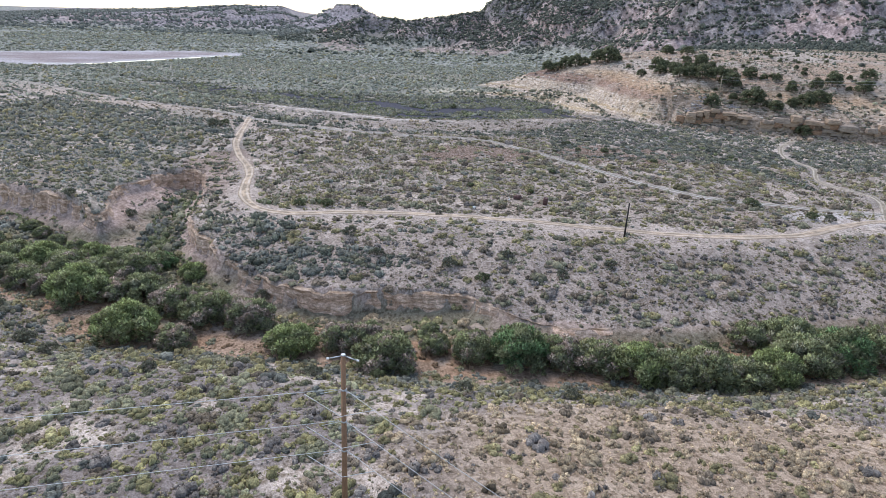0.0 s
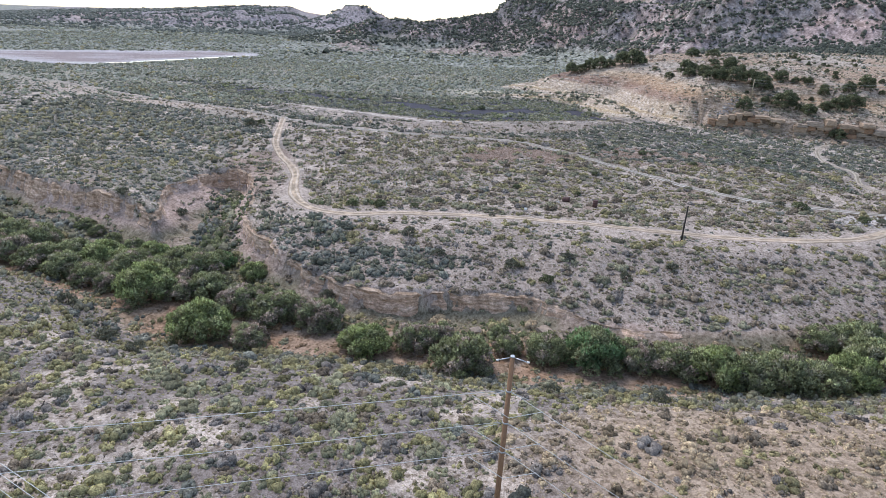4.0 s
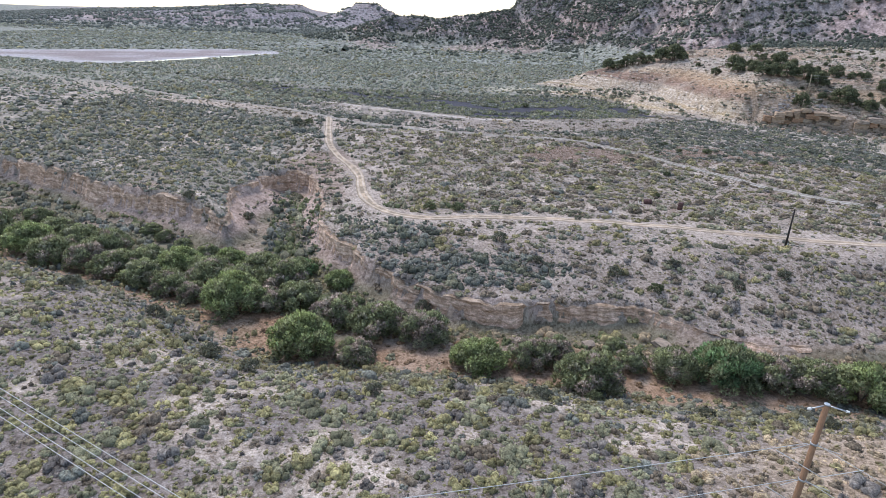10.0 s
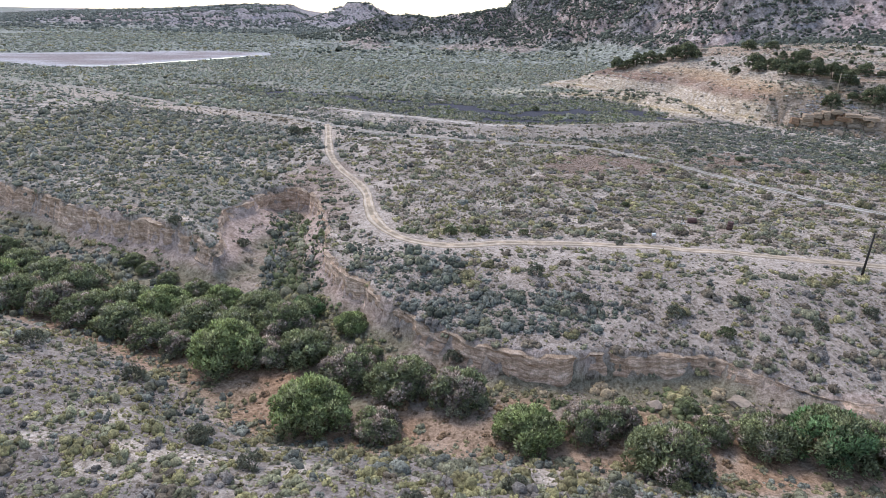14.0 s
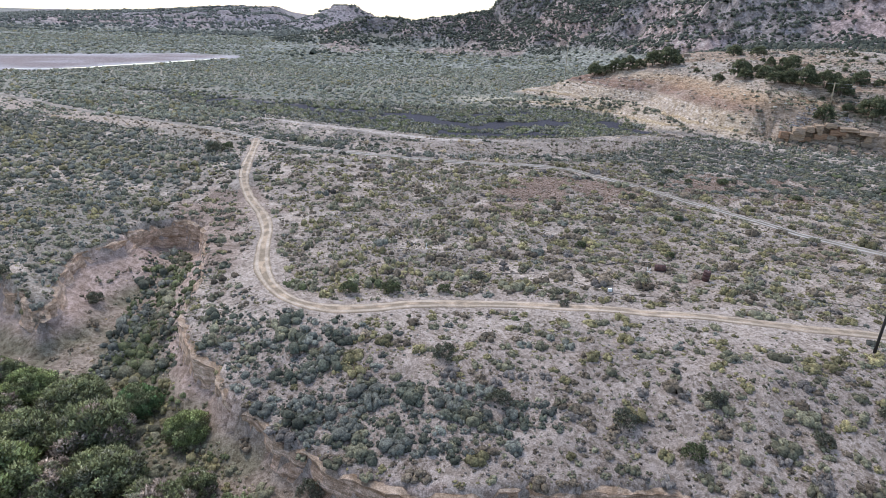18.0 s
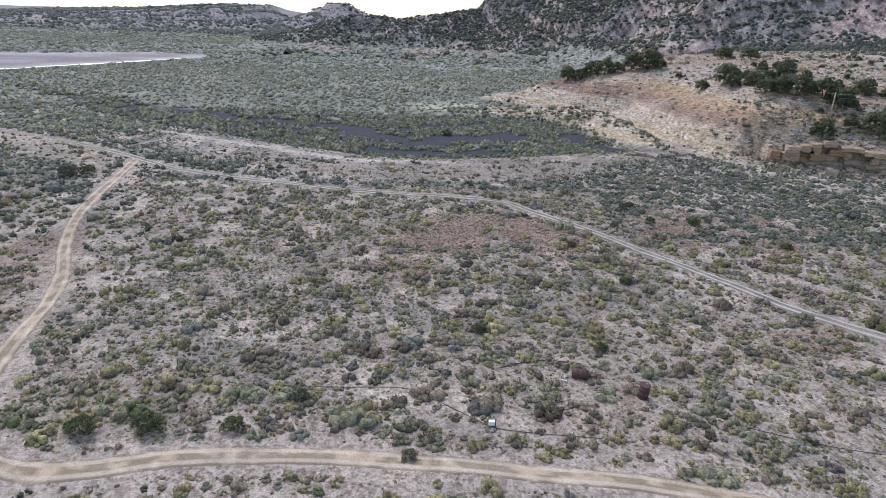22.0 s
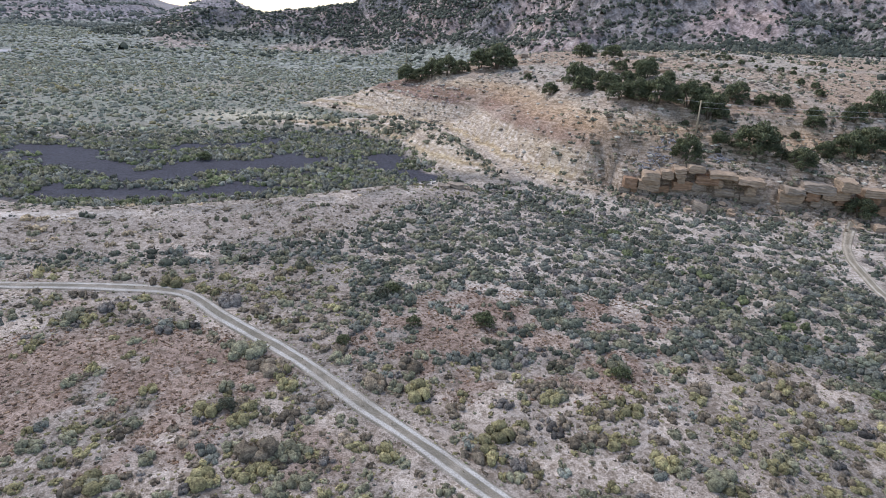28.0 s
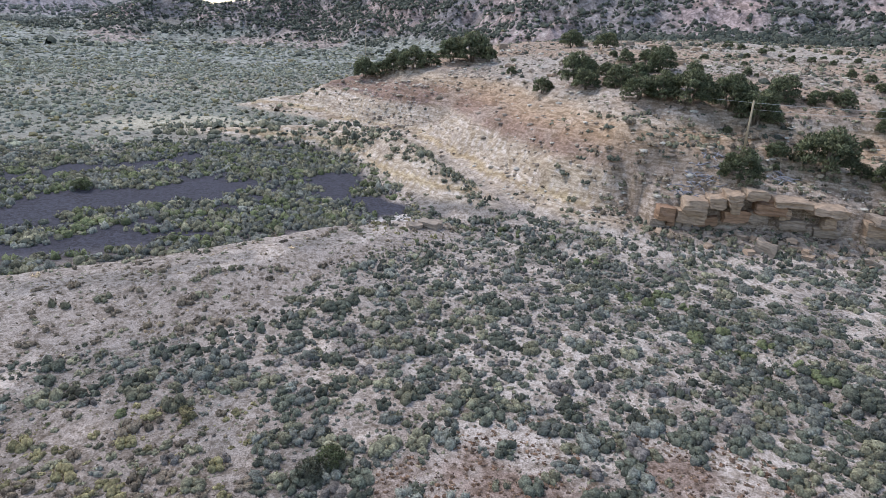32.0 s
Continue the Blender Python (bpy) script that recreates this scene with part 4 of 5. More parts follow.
    put(dark, 0.85, [(DARK, 0.45), (BLUE, 0.4), (SAGE, 0.15)], 1.5)
    put((rim > 0) & (y > 90) & (y < 100) & (x > -24) & ~dark, 0.50 + 0.9 * (n1 - 0.45), [(YELLOW, 0.42), (SAGE, 0.3), (BLUE, 0.15), (BROWN, 0.13)], 1.05)
    # left terrace
    put((rim > 0) & (x < -58) & (y < 200), 0.86 + 0.6 * (n1 - 0.45), [(BLUE, 0.36), (SAGE, 0.40), (YELLOW, 0.16), (DARK, 0.08)], 1.22)
    put((rim > 0) & (x < -38) & (x > -60) & (y < 190), 0.6 + 0.9 * (n1 - 0.45), [(SAGE, 0.4), (YELLOW, 0.25), (BROWN, 0.2), (DARK, 0.15)], 1.1)
    strip_w = south_of_road(x, y) + 5 * (n2 - 0.5)
    put((strip_w < 12) & (strip_w > 1), 0.34 + 0.6 * (n1 - 0.45), [(BROWN, 0.5), (STRAW, 0.25), (SAGE, 0.25)], 0.7)
    put((strip_w >= 12) & (strip_w < 26), 0.85, [(BLUE, 0.4), (DARK, 0.25), (SAGE, 0.35)], 1.0)
    # sage flat below the hill
    line = 0.5 + 0.5 * np.sin((x * 0.55 + y * 0.84) * 1.6 + 5 * n2)
    flat = (y > 158 - 0.1 * x) & (x > 34) & (y < 214) & (strip > 5) | (y > 176) & (y < 196) & (x > -60)
    put(flat, 0.47 + 0.32 * line + 0.6 * (n1 - 0.45), [(DARK, 0.42), (SAGE, 0.24), (BLUE, 0.28), (PURPLE, 0.06)], 1.36)
    dens[(strip < 1.0) & (x < 6)] = 0.06
    put((strip < 11) & ((strip >= 1.0) | (x >= 6)) & (y < 212) & ~mud & (x < 44 - 1.2 * (strip - 3)), 0.42 + 0.5 * (n1 - 0.45), [(BROWN, 0.5), (SAGE, 0.35), (STRAW, 0.15)], 0.66)
    put(wash < 3.0, 0.8, [(DARK, 0.45), (GREEN, 0.2), (BLUE, 0.35)], 1.35)
    # mud and its brush
    isle = fbm(x * 0.5, y, 4.0, 311, 3)
    open_mud = np.zeros(n)
    for way, width in CLEAR:
        d, k = to_line(x, y, way)
        open_mud = np.maximum(open_mud, smooth(width + 0.8, width - 0.8, d + 7 * (isle - 0.5)))
    put(mud, (0.62 + 1.6 * (isle - 0.47)).clip(0.1, 0.85) * (1 - open_mud), [(SAGE, 0.30), (BLUE, 0.34), (DARK, 0.12), (GREEN, 0.24)], 2.5)
    put(~mud & (shore < 6) & (y > 225), 0.9, [(SAGE, 0.35), (DARK, 0.25), (BLUE, 0.3), (GREEN, 0.1)], 1.5)
    size[~mud & (shore < 8) & (x < -15)] *= 0.75
    put((x < 2) & (y > 189) & (y < 252) & ~mud & (strip > 3) & (strip_w > 30), 0.78, [(SAGE, 0.4), (BLUE, 0.3), (DARK, 0.3)], 1.1)
    # plain beyond; its sage leans blue, haze put into the colour
    put((y > 215) & ~mud & (shore > 6) & (toe < 0), 0.72 + 0.8 * (n2 - 0.45), [((0.285, 0.295, 0.225), 0.55), ((0.25, 0.27, 0.235), 0.28), (YELLOW, 0.07), (SAGE, 0.10)], 1.2)
    # hill
    put(toe > 0, 0.04 + 1.6 * np.clip(n2 - 0.52, 0, 1), [(SAGE, 0.6), (BROWN, 0.2), (DARK, 0.2)], 0.95)
    put((toe > 26) & (y > 205), 0.34 + 1.2 * np.clip(n2 - 0.46, 0, 1), [(SAGE, 0.5), (BROWN, 0.25), (DARK, 0.25)], 0.8)
    cliff, k = to_line(x, y, LEDGE)
    put((cliff < 26) & (toe > 0) & (x > 78), 0.50 + 0.8 * (n1 - 0.45), [(SAGE, 0.45), (BROWN, 0.3), (DARK, 0.25)], 0.95)
    put((toe < 0) & (spur < 6) & (y > 213), np.where((spur < 2.2) | (y > 246), 0.75, 0.07), [(SAGE, 0.6), (DARK, 0.4)], 1.1)
    put(inside(x, y, FLATS), 0.0, [(SAGE, 1.0)])
    dens *= 1 - 0.82 * smooth(0.3, 0.7, rusty_ground(x, y))
    for way, width in ((ROAD, 1.7), (TRACK, 1.8), (BYWAY, 1.4)):
        d, k = to_line(x, y, way)
        dens[d < width] = 0.03
        if way is TRACK:
            dens[(d < 5) & (y < 125) & (n1 < 0.5)] *= 0.35
        if way is ROAD:
            beside = (d > width) & (d < 3.0)
            dens[beside] = 0.8
            size[beside] *= 1.15
    big = (flat & (x > 30) & ((strip > 11) | (x > 44)) | (wash < 3))
    size[big] = np.clip(size[big] * 1.08, 0.46, 0.88)
    size[mud] = np.clip(size[mud], 0.5, 1.2)
    return dens, size, colour


def strew(x0, x1, y0, y1, cell, seed, grow=1.0, more=1.0):
    r = np.random.RandomState(seed)
    X, Y = np.meshgrid(np.arange(x0, x1, cell), np.arange(y0, y1, cell))
    x, y = (X + (0.1 + 0.8 * r.rand(*X.shape)) * cell).ravel(), (Y + (0.1 + 0.8 * r.rand(*Y.shape)) * cell).ravel()
    dens, size, colour = kinds(x, y, r)
    keep = (r.rand(len(x)) < (dens * more).clip(0, 0.85)) & (dens > 0.05)
    return x[keep], y[keep], size[keep] * grow * 1.16, colour[keep]


FLIGHT = [(0, 0), (-14, 1), (-27, 14), (-20, 32), (5, 70), (33, 110), (38, 140)]
FULL = [bush_shape(3 + k % 4, 5, 52, 11 + k, 0.86, 0.15, 2) for k in range(8)]
HALF = [bush_shape(2 + k % 3, 4, 16, 31 + k, 0.86, 0.19, 2) for k in range(6)]
FEW = [bush_shape(1, 3, 2, 51 + k, 0.85, 0.46, 2) for k in range(6)]
sx, sy, ss, sc = strew(-135, 140, 26, 262, 1.0, 5)
seen = np.abs(sx + 5) < 34 + 0.78 * (sy - 5)
sx, sy, ss, sc = sx[seen], sy[seen], ss[seen], sc[seen]
sd, _ = to_line(sx, sy, FLIGHT)
# the flat far west of the road is only ever seen from far off
west = (sy > 150) & (sx < -0.5 * (sy - 60)) | (sd > 125)
close = ((sd < 40) | (sx > 36) & (sx < 96) & (sy > 140) & (sy < 192)) & ~west
for m, shapes, name in ((close, FULL, "desert_shrubs"), (~close & ~west, HALF, "desert_shrubs"), (west, FEW, "desert_shrubs")):
    scatter(name, shapes, sx[m], sy[m], ss[m], sc[m], 7, "grey-green, yellow and purplish desert shrubs on pale sand", "shrubs", 1.15)
tx, ty, ts, tc = strew(-100, 112, 28, 208, 0.54, 17, 1.0, 1.15)
seen = (np.abs(tx + 5) < 28 + 0.76 * (ty - 5)) & (to_line(tx, ty, FLIGHT)[0] < 66)
tx, ty, ts, tc = tx[seen], ty[seen], ts[seen], tc[seen]
red = rusty_ground(tx, ty) > 0.4
straw = (ty < 50) & (np.hypot((tx - 20) / 24, (ty - 38) / 11) < 1.05)
tc[straw] = np.array(STRAW) * 1.1
tc[red] = np.array((0.235, 0.145, 0.10))
scatter("grass_tufts", [bush_shape(1, 3, 2, 90 + k, 0.8, 0.6, 2) for k in range(5)], tx, ty, ts.clip(0.22, 0.8) * 0.31, tc * 0.9, 19, "small dry grass tufts and seedlings on sand", "grass", 0.9)
q = np.random.RandomState(53)
wx, wy = q.uniform(-6, 70, 16000), q.uniform(139, 171, 16000)
keep = (rusty_ground(wx, wy) > 0.25) & (to_line(wx, wy, ROAD)[0] > 1.4)
wx, wy = wx[keep], wy[keep]
scatter("rust_weeds", [bush_shape(1, 3, 3, 110 + k, 0.8, 0.6, 2) for k in range(5)], wx, wy, q.uniform(0.08, 0.24, len(wx)),
        np.array([(0.235, 0.15, 0.105), (0.28, 0.19, 0.135), (0.20, 0.14, 0.11), (0.30, 0.25, 0.18)])[q.choice(4, len(wx), p=(0.4, 0.25, 0.25, 0.1))], 54, "rust-coloured low weeds carpeting the terrace beside the road", "weeds", 0.8)
fx, fy, fs, fc = strew(-360, 260, 130, 470, 1.75, 23, 1.15)
seen = ((np.abs(fx) < 60 + 0.80 * fy) & ~((np.abs(fx + 5) < 34 + 0.78 * (fy - 5)) & (fx > -135) & (fx < 140) & (fy < 262)))
scatter("distant_brush", FEW, fx[seen], fy[seen], fs[seen], fc[seen], 29, "grey-green sagebrush covering the valley plain", "shrubs", 1.0)
fx, fy, fs, fc = strew(-620, 240, 470, 1000, 4.2, 31, 2.4)
scatter("distant_brush", FEW, fx, fy, fs, fc, 37, "grey-green sagebrush covering the far plain", "shrubs", 0.7)
fx, fy, fs, fc = strew(-1500, 100, 1000, 1330, 9.0, 33, 4.5)
scatter("distant_brush", FEW, fx, fy, fs, fc, 39, "grey-green brush at the foot of the far mesas", "shrubs", 0.6)
# the near bank behind the start of the flight
fx, fy, fs, fc = strew(-110, 95, -45, 26, 1.4, 41)
scatter("desert_shrubs", FEW, fx, fy, fs, fc, 43, "grey-green and yellow desert shrubs on the near bank", "shrubs", 1.0)
# tufts between the ruts and along both edges of the road
along_road = bend(ROAD, 0.13)
along_road = along_road[along_road[:, 0] > -60]
q = np.random.RandomState(45)
across = np.array((0.0, 0.0, -1.05, 1.05))[q.randint(0, 4, len(along_road))] + q.normal(0, 0.14, len(along_road))
way = np.gradient(along_road, axis=0)
way /= np.linalg.norm(way, axis=1)[:, None]
rx, ry = along_road[:, 0] + way[:, 1] * across, along_road[:, 1] - way[:, 0] * across
pick = np.array([YELLOW, BROWN, SAGE, GREEN])[q.choice(4, len(rx), p=(0.3, 0.4, 0.2, 0.1))]
scatter("grass_tufts", [bush_shape(1, 3, 2, 90 + k, 0.8, 0.6, 2) for k in range(5)], rx, ry, q.uniform(0.08, 0.27, len(rx)), pick, 47, "dry weeds between the wheel ruts of a dirt road", "grass", 0.9)


# ---- trees ----
def crown_mesh(name, lobes, pads, size, colours, seed, squash=0.9):
    """A crown of many small sprays over uneven lobes; colours one or two base greens."""
    r = np.random.RandomState(seed)
    V, F, C, N, base = [], [], [], [], 0
    for (cx, cy, cz, rad) in lobes:
        n = max(10, int(pads * rad * rad))
        way = r.normal(size=(n, 3))
        way[:, 2] = np.abs(way[:, 2]) * 0.9 - 0.35 * r.rand(n)
        way /= np.linalg.norm(way, axis=1)[:, None]
        mid = way * (rad * (0.70 + 0.42 * r.rand(n)))[:, None] * np.array((1, 1, squash)) + np.array((cx, cy, cz))
        a = np.cross(way, r.normal(size=(n, 3)))
        a /= np.linalg.norm(a, axis=1)[:, None]
        b = np.cross(way, a)
        s = (size * r.uniform(0.6, 1.4, n))[:, None]
        tip = mid + (way * r.uniform(0.3, 1.2, (n, 1)) + b * r.uniform(-0.9, 0.9, (n, 1)) + np.array((0, 0, 0.4))) * s * 1.0
        q = np.stack([mid + a * s * 0.62 - way * s * 0.4, mid - a * s * 0.62 - way * s * 0.4, tip], 1)
        lean = mid - np.array((0, 0, cz * 0.35))
        lean = way * 1.0 + 0.35 * lean / (np.linalg.norm(lean, axis=1)[:, None] + 1e-6) + r.normal(0, 0.28, (n, 3))
        N.append(np.repeat(lean / (np.linalg.norm(lean, axis=1)[:, None] + 1e-6), 3, 0))
        q[..., 2] = np.maximum(q[..., 2], 0.05)
        V.append(q.reshape(-1, 3))
        F.append(np.arange(n * 3).reshape(-1, 3) + base)
        tint = np.array(colours[r.randint(len(colours))]) * (1 + 0.16 * r.normal())
        C.append(np.repeat(tint * (1 + 0.10 * r.normal(size=(n, 1))), 3, 0))
        base += n * 3
    return mesh_from(name, np.concatenate(V), np.concatenate(F), np.concatenate(C).clip(0.01, 0.8), False, np.concatenate(N))


def lobes_of(r, count, width, tall, lift=0.25):
    """Puffs of foliage over an uneven dome, with gaps between them."""
    out = []
    for k in range(count):
        a, d = 2.399963 * k + r.uniform(-0.5, 0.5), math.sqrt((k + r.rand()) / count)
        h = (lift + (1 - lift) * math.sqrt(max(0.0, 1 - 0.85 * d * d)) * r.uniform(0.62, 1.08)) * tall * 0.84
        d *= 0.80 * r.uniform(0.85, 1.08)
        out.append((math.cos(a) * d * width / 2, math.sin(a) * d * width / 2, h, width * r.uniform(0.075, 0.135)))
        if d > 0.45 and k % 2:
            out.append((math.cos(a) * d * width / 2 * 1.08, math.sin(a) * d * width / 2 * 1.08, h * 0.45, width * r.uniform(0.08, 0.12)))
    return out


def limbs(r, stems, width, tall, thick):
    bm = bmesh.new()
    for k in range(stems):
        a, d = r.uniform(0, 6.283), r.uniform(0.25, 0.6) * width / 2
        tip = (math.cos(a) * d, math.sin(a) * d, tall * r.uniform(0.55, 0.85))
        mid = (tip[0] * 0.35, tip[1] * 0.35, tip[2] * 0.45)
        t = tube([(0.12 * math.cos(a), 0.12 * math.sin(a), -0.25), mid, tip], [thick, thick * 0.6, thick * 0.15], 6)
        me = bpy.data.meshes.new("stem")
        t.to_mesh(me)
        t.free()
        bm.from_mesh(me)
        bpy.data.meshes.remove(me)
    return bm


def tree_kind(name, label, category, group, seed, width, tall, lobes, pads, size, colours, stems, thick, lift):
    r = np.random.RandomState(seed)
    root = thing(name, label, category, group)
    part("trunk", limbs(r, stems, width, tall, thick), BARK, root)
    part("crown", crown_mesh("crown", lobes_of(r, lobes, width, tall, lift), pads, size, colours, seed), LEAF, root)
    return root


OLIVE, MOSS, BRIGHT = (0.35, 0.385, 0.215), (0.30, 0.335, 0.195), (0.36, 0.43, 0.20)
DEEP, ROSE, ASH = (0.20, 0.315, 0.155), (0.49, 0.405, 0.365), (0.37, 0.375, 0.275)
TAM = [("dense green tamarisk bush in the arroyo bed", (OLIVE, MOSS, ASH, OLIVE)), ("tamarisk bush with dusty pink flower heads in the arroyo", (ROSE, ASH, MOSS, OLIVE)),
       ("bright green willow-like bush in the arroyo", (BRIGHT, OLIVE, BRIGHT)), ("mixed grey-green tamarisk bush in the arroyo", (ASH, OLIVE, OLIVE, ROSE, MOSS)), ("deep green leafy bush in the arroyo", (DEEP, MOSS))]
PATTERN = [tree_kind("tamarisk_bush", label, "bush", "tamarisks along the arroyo", 400 + k, 6.4, 3.6, 62, 420, 0.14, colours, 7, 0.09, 0.12) for k, (label, colours) in enumerate(TAM)]
# where each stands, its width, and its kind
WEST = [(-38.4, 68.3, 7.6, 2), (-31.8, 66.8, 5.0, 1), (-83, 92.6, 7.4, 3), (-77, 91, 6.6, 1), (-71.5, 88.8, 6.8, 3), (-66, 86.2, 6.6, 0), (-61, 84, 6.2, 3), (-56.8, 81.4, 4.4, 1), (-50, 78.8, 8.2, 2),
        (-45.4, 79.6, 5.6, 1), (-41.6, 80.6, 6.2, 0), (-37, 87, 4.4, 2), (-36, 76.6, 6.6, 1), (-30, 74, 7.2, 3), (-24, 72.4, 6.6, 1), (-68, 92.5, 6.4, 0), (-62, 90.5, 7, 2), (-56, 87, 7.4, 3), (-51.5, 85, 6.4, 0),
        (-50, 91.5, 6.4, 0), (-45, 86, 7, 3), (-43.5, 91.5, 4.6, 4), (-76, 96, 7, 3), (-82, 99, 7, 0), (-90, 97.5, 7.6, 2), (-98, 102, 8, 3), (-106, 107, 8, 0), (-114, 112, 8, 3), (-90, 105, 6, 0),
        (-74, 106.5, 3.6, 0), (-70.5, 104, 3.2, 3), (-66, 100.5, 3.0, 0), (-55.5, 93.5, 5.4, 2), (-60, 96.5, 4, 3), (-97, 111, 5, 3)]
EAST = [(-17.3, 66.5, 6.6, 2), (-11, 67.5, 5.6, 1), (-5, 62.5, 7.4, 3), (6, 66, 6, 3), (11.5, 65, 7.6, 4), (17, 64.5, 6, 1), (21.5, 63.5, 6.6, 3), (25.5, 62, 6.8, 2), (29.5, 61.5, 6.6, 0),
        (34, 61.5, 6.8, 3), (38, 61.5, 6.8, 0), (43, 62.5, 6.4, 2), (48, 65, 7.6, 0), (54, 67, 8, 4), (60, 68, 7.6, 3), (49, 70.5, 7, 0), (44, 71, 5.6, 3), (67, 71, 7.6, 0), (75, 74, 7.6, 3)]


def plant(pattern, spots, sizes=6.4, seed=1):
    r = random.Random(seed)
    for x, y, w, k in spots:
        s = w / sizes
        copy_thing(pattern[k], Matrix.Translation((x, y, height(x, y) - 0.05)) @ pose(0, 0, 0, 0, 0, r.uniform(0, 360)) @ Matrix.Diagonal((s, s, s * r.uniform(0.85, 1.1), 1)))


MORE = [(-8, 68.5, 5, 1), (1, 67, 4, 3), (15, 67.5, 4.6, 0), (0.5, 71.5, 2.6, 0), (-34, 80.5, 3.4, 3), (-27.5, 76.8, 3.2, 1)]
plant(PATTERN, WEST + EAST + MORE, 5.9)
JUN = [tree_kind("juniper", "dark green bushy juniper on the sandstone hill", "tree", "junipers on the hill", 440 + k, 5.0, 4.0, 44, 400, 0.13,
                 ((0.165, 0.19, 0.115), (0.14, 0.165, 0.10), (0.20, 0.215, 0.13)), 3, 0.14, 0.02) for k in range(3)]
CREST = [(56, 302.3, 5.8), (60.1, 300, 6.2), (63.3, 297.9, 6.1), (66.8, 293, 7.5), (70.9, 290, 4.8), (77, 292.5, 7.9), (81.6, 290.1, 9.3), (84.6, 285.4, 4), (84.1, 267.1, 2.2), (109, 292, 6), (117, 288, 6)]
MIDDLE = [(83.1, 246.6, 3.8), (87.5, 242.3, 6.5), (87.3, 237.5, 4.5), (93.3, 241.8, 3.8), (92.2, 235, 5.6), (103.5, 253.4, 3.2), (108.6, 254.5, 3.3), (104.7, 242.3, 5.4), (98.2, 238.9, 3.5), (93.5, 248.6, 3.3),
          (103.8, 231.3, 3.1), (89.3, 223.4, 5.1), (92.3, 221.8, 5.1), (95.3, 219.2, 6.6), (101.2, 223.9, 2.7), (101, 217.5, 5.8), (105, 219.3, 4), (103.9, 214.8, 6.7), (106.5, 214.6, 3.4), (113.2, 220.4, 5), (117.2, 218, 2.8)]
LEDGES = [(121, 216.2, 3.6), (123.8, 210.8, 2.7), (122.7, 208.8, 3.5), (131.2, 209, 4.2), (107.4, 204, 7.6), (112.5, 197.8, 4.8), (111.2, 201.4, 2.7), (123.2, 200.2, 5.4), (128.5, 201, 7), (93.7, 203.3, 5.2),
          (102.6, 207.4, 3.2), (118.6, 189.8, 5.1), (119.9, 201.6, 3.8), (138, 211, 5.5), (146, 206, 6), (152, 214, 5)]
q = random.Random(12)
SPOTS = [(x, y, w, k % 3) for k, (x, y, w) in enumerate(CREST + MIDDLE + LEDGES)]
SMALL = [(x + q.gauss(0, 7), y + q.gauss(0, 9), q.uniform(0.9, 2.2), q.randrange(3)) for x, y, w in MIDDLE + LEDGES]
SMALL += [(q.uniform(90, 175), q.uniform(225, 300), q.uniform(0.9, 2.0), q.randrange(3)) for k in range(40)]
SMALL = [s for s in SMALL if s[1] > 201 - 0.32 * (s[0] - 90) + 3 and s[0] > 84]
plant(JUN, SPOTS + SMALL, 4.5, 2)
# single bushes that stand out on the flats
LONE = [tree_kind("greasewood_shrub", "round green greasewood shrub standing alone on the flat", "shrub", "greasewood shrubs on the flat", 470 + k, 3.0, 1.9, 30, 800, 0.08,
                  ((0.150, 0.185, 0.095), (0.175, 0.200, 0.120)) if k else ((0.205, 0.215, 0.165), (0.185, 0.20, 0.16)), 6, 0.05, 0.14) for k in range(2)]
plant(LONE, [(65, 115.5, 3.6, 1), (62, 117.5, 2.4, 0), (73, 107.8, 2.6, 1), (76, 107, 2.2, 0), (47.1, 160.3, 2.6, 1), (50, 161.5, 1.5, 0), (38.5, 168, 2.2, 1), (37.3, 167.2, 1.9, 0), (40, 160.8, 1.6, 1),
             (8, 229, 3.2, 1), (-63, 176, 4.0, 0), (-60.5, 178, 3.0, 1), (-5.5, 58, 2.0, 1), (1.6, 103.9, 1.4, 0), (21, 121, 1.7, 1), (8.5, 124, 1.8, 1), (-8, 111, 1.8, 0), (-12.6, 107, 2.0, 1), (-19, 106.6, 2.6, 1),
             (-24, 106, 2.4, 1), (28.5, 137, 1.8, 1), (24, 149, 1.7, 0), (33, 158, 1.6, 1), (57, 150, 1.9, 1)], 3.0, 4)
plant(LONE, [(-13, 92, 2.6, 0), (-8, 86, 2.4, 0), (3, 84, 2.6, 0), (8, 80.5, 2.4, 1), (12, 86, 2.2, 0), (20, 82, 2.0, 0), (28, 85, 2.1, 0), (-24, 79.5, 2.6, 0), (-58, 112, 2.4, 0), (-68, 110, 2.6, 0),
             (-28, 52, 1.9, 0), (-41, 57, 2.4, 0), (-47, 62, 2.6, 0), (-20, 55.5, 2.2, 0), (-12, 54, 2.2, 0), (4, 53.5, 2.0, 0), (15, 52, 2.0, 0), (-70, 76, 3.0, 0), (-58, 73, 2.6, 0)], 3.0, 6)
for pattern in PATTERN + JUN + LONE:
    for o in (*pattern.children_recursive, pattern):
        bpy.data.objects.remove(o)
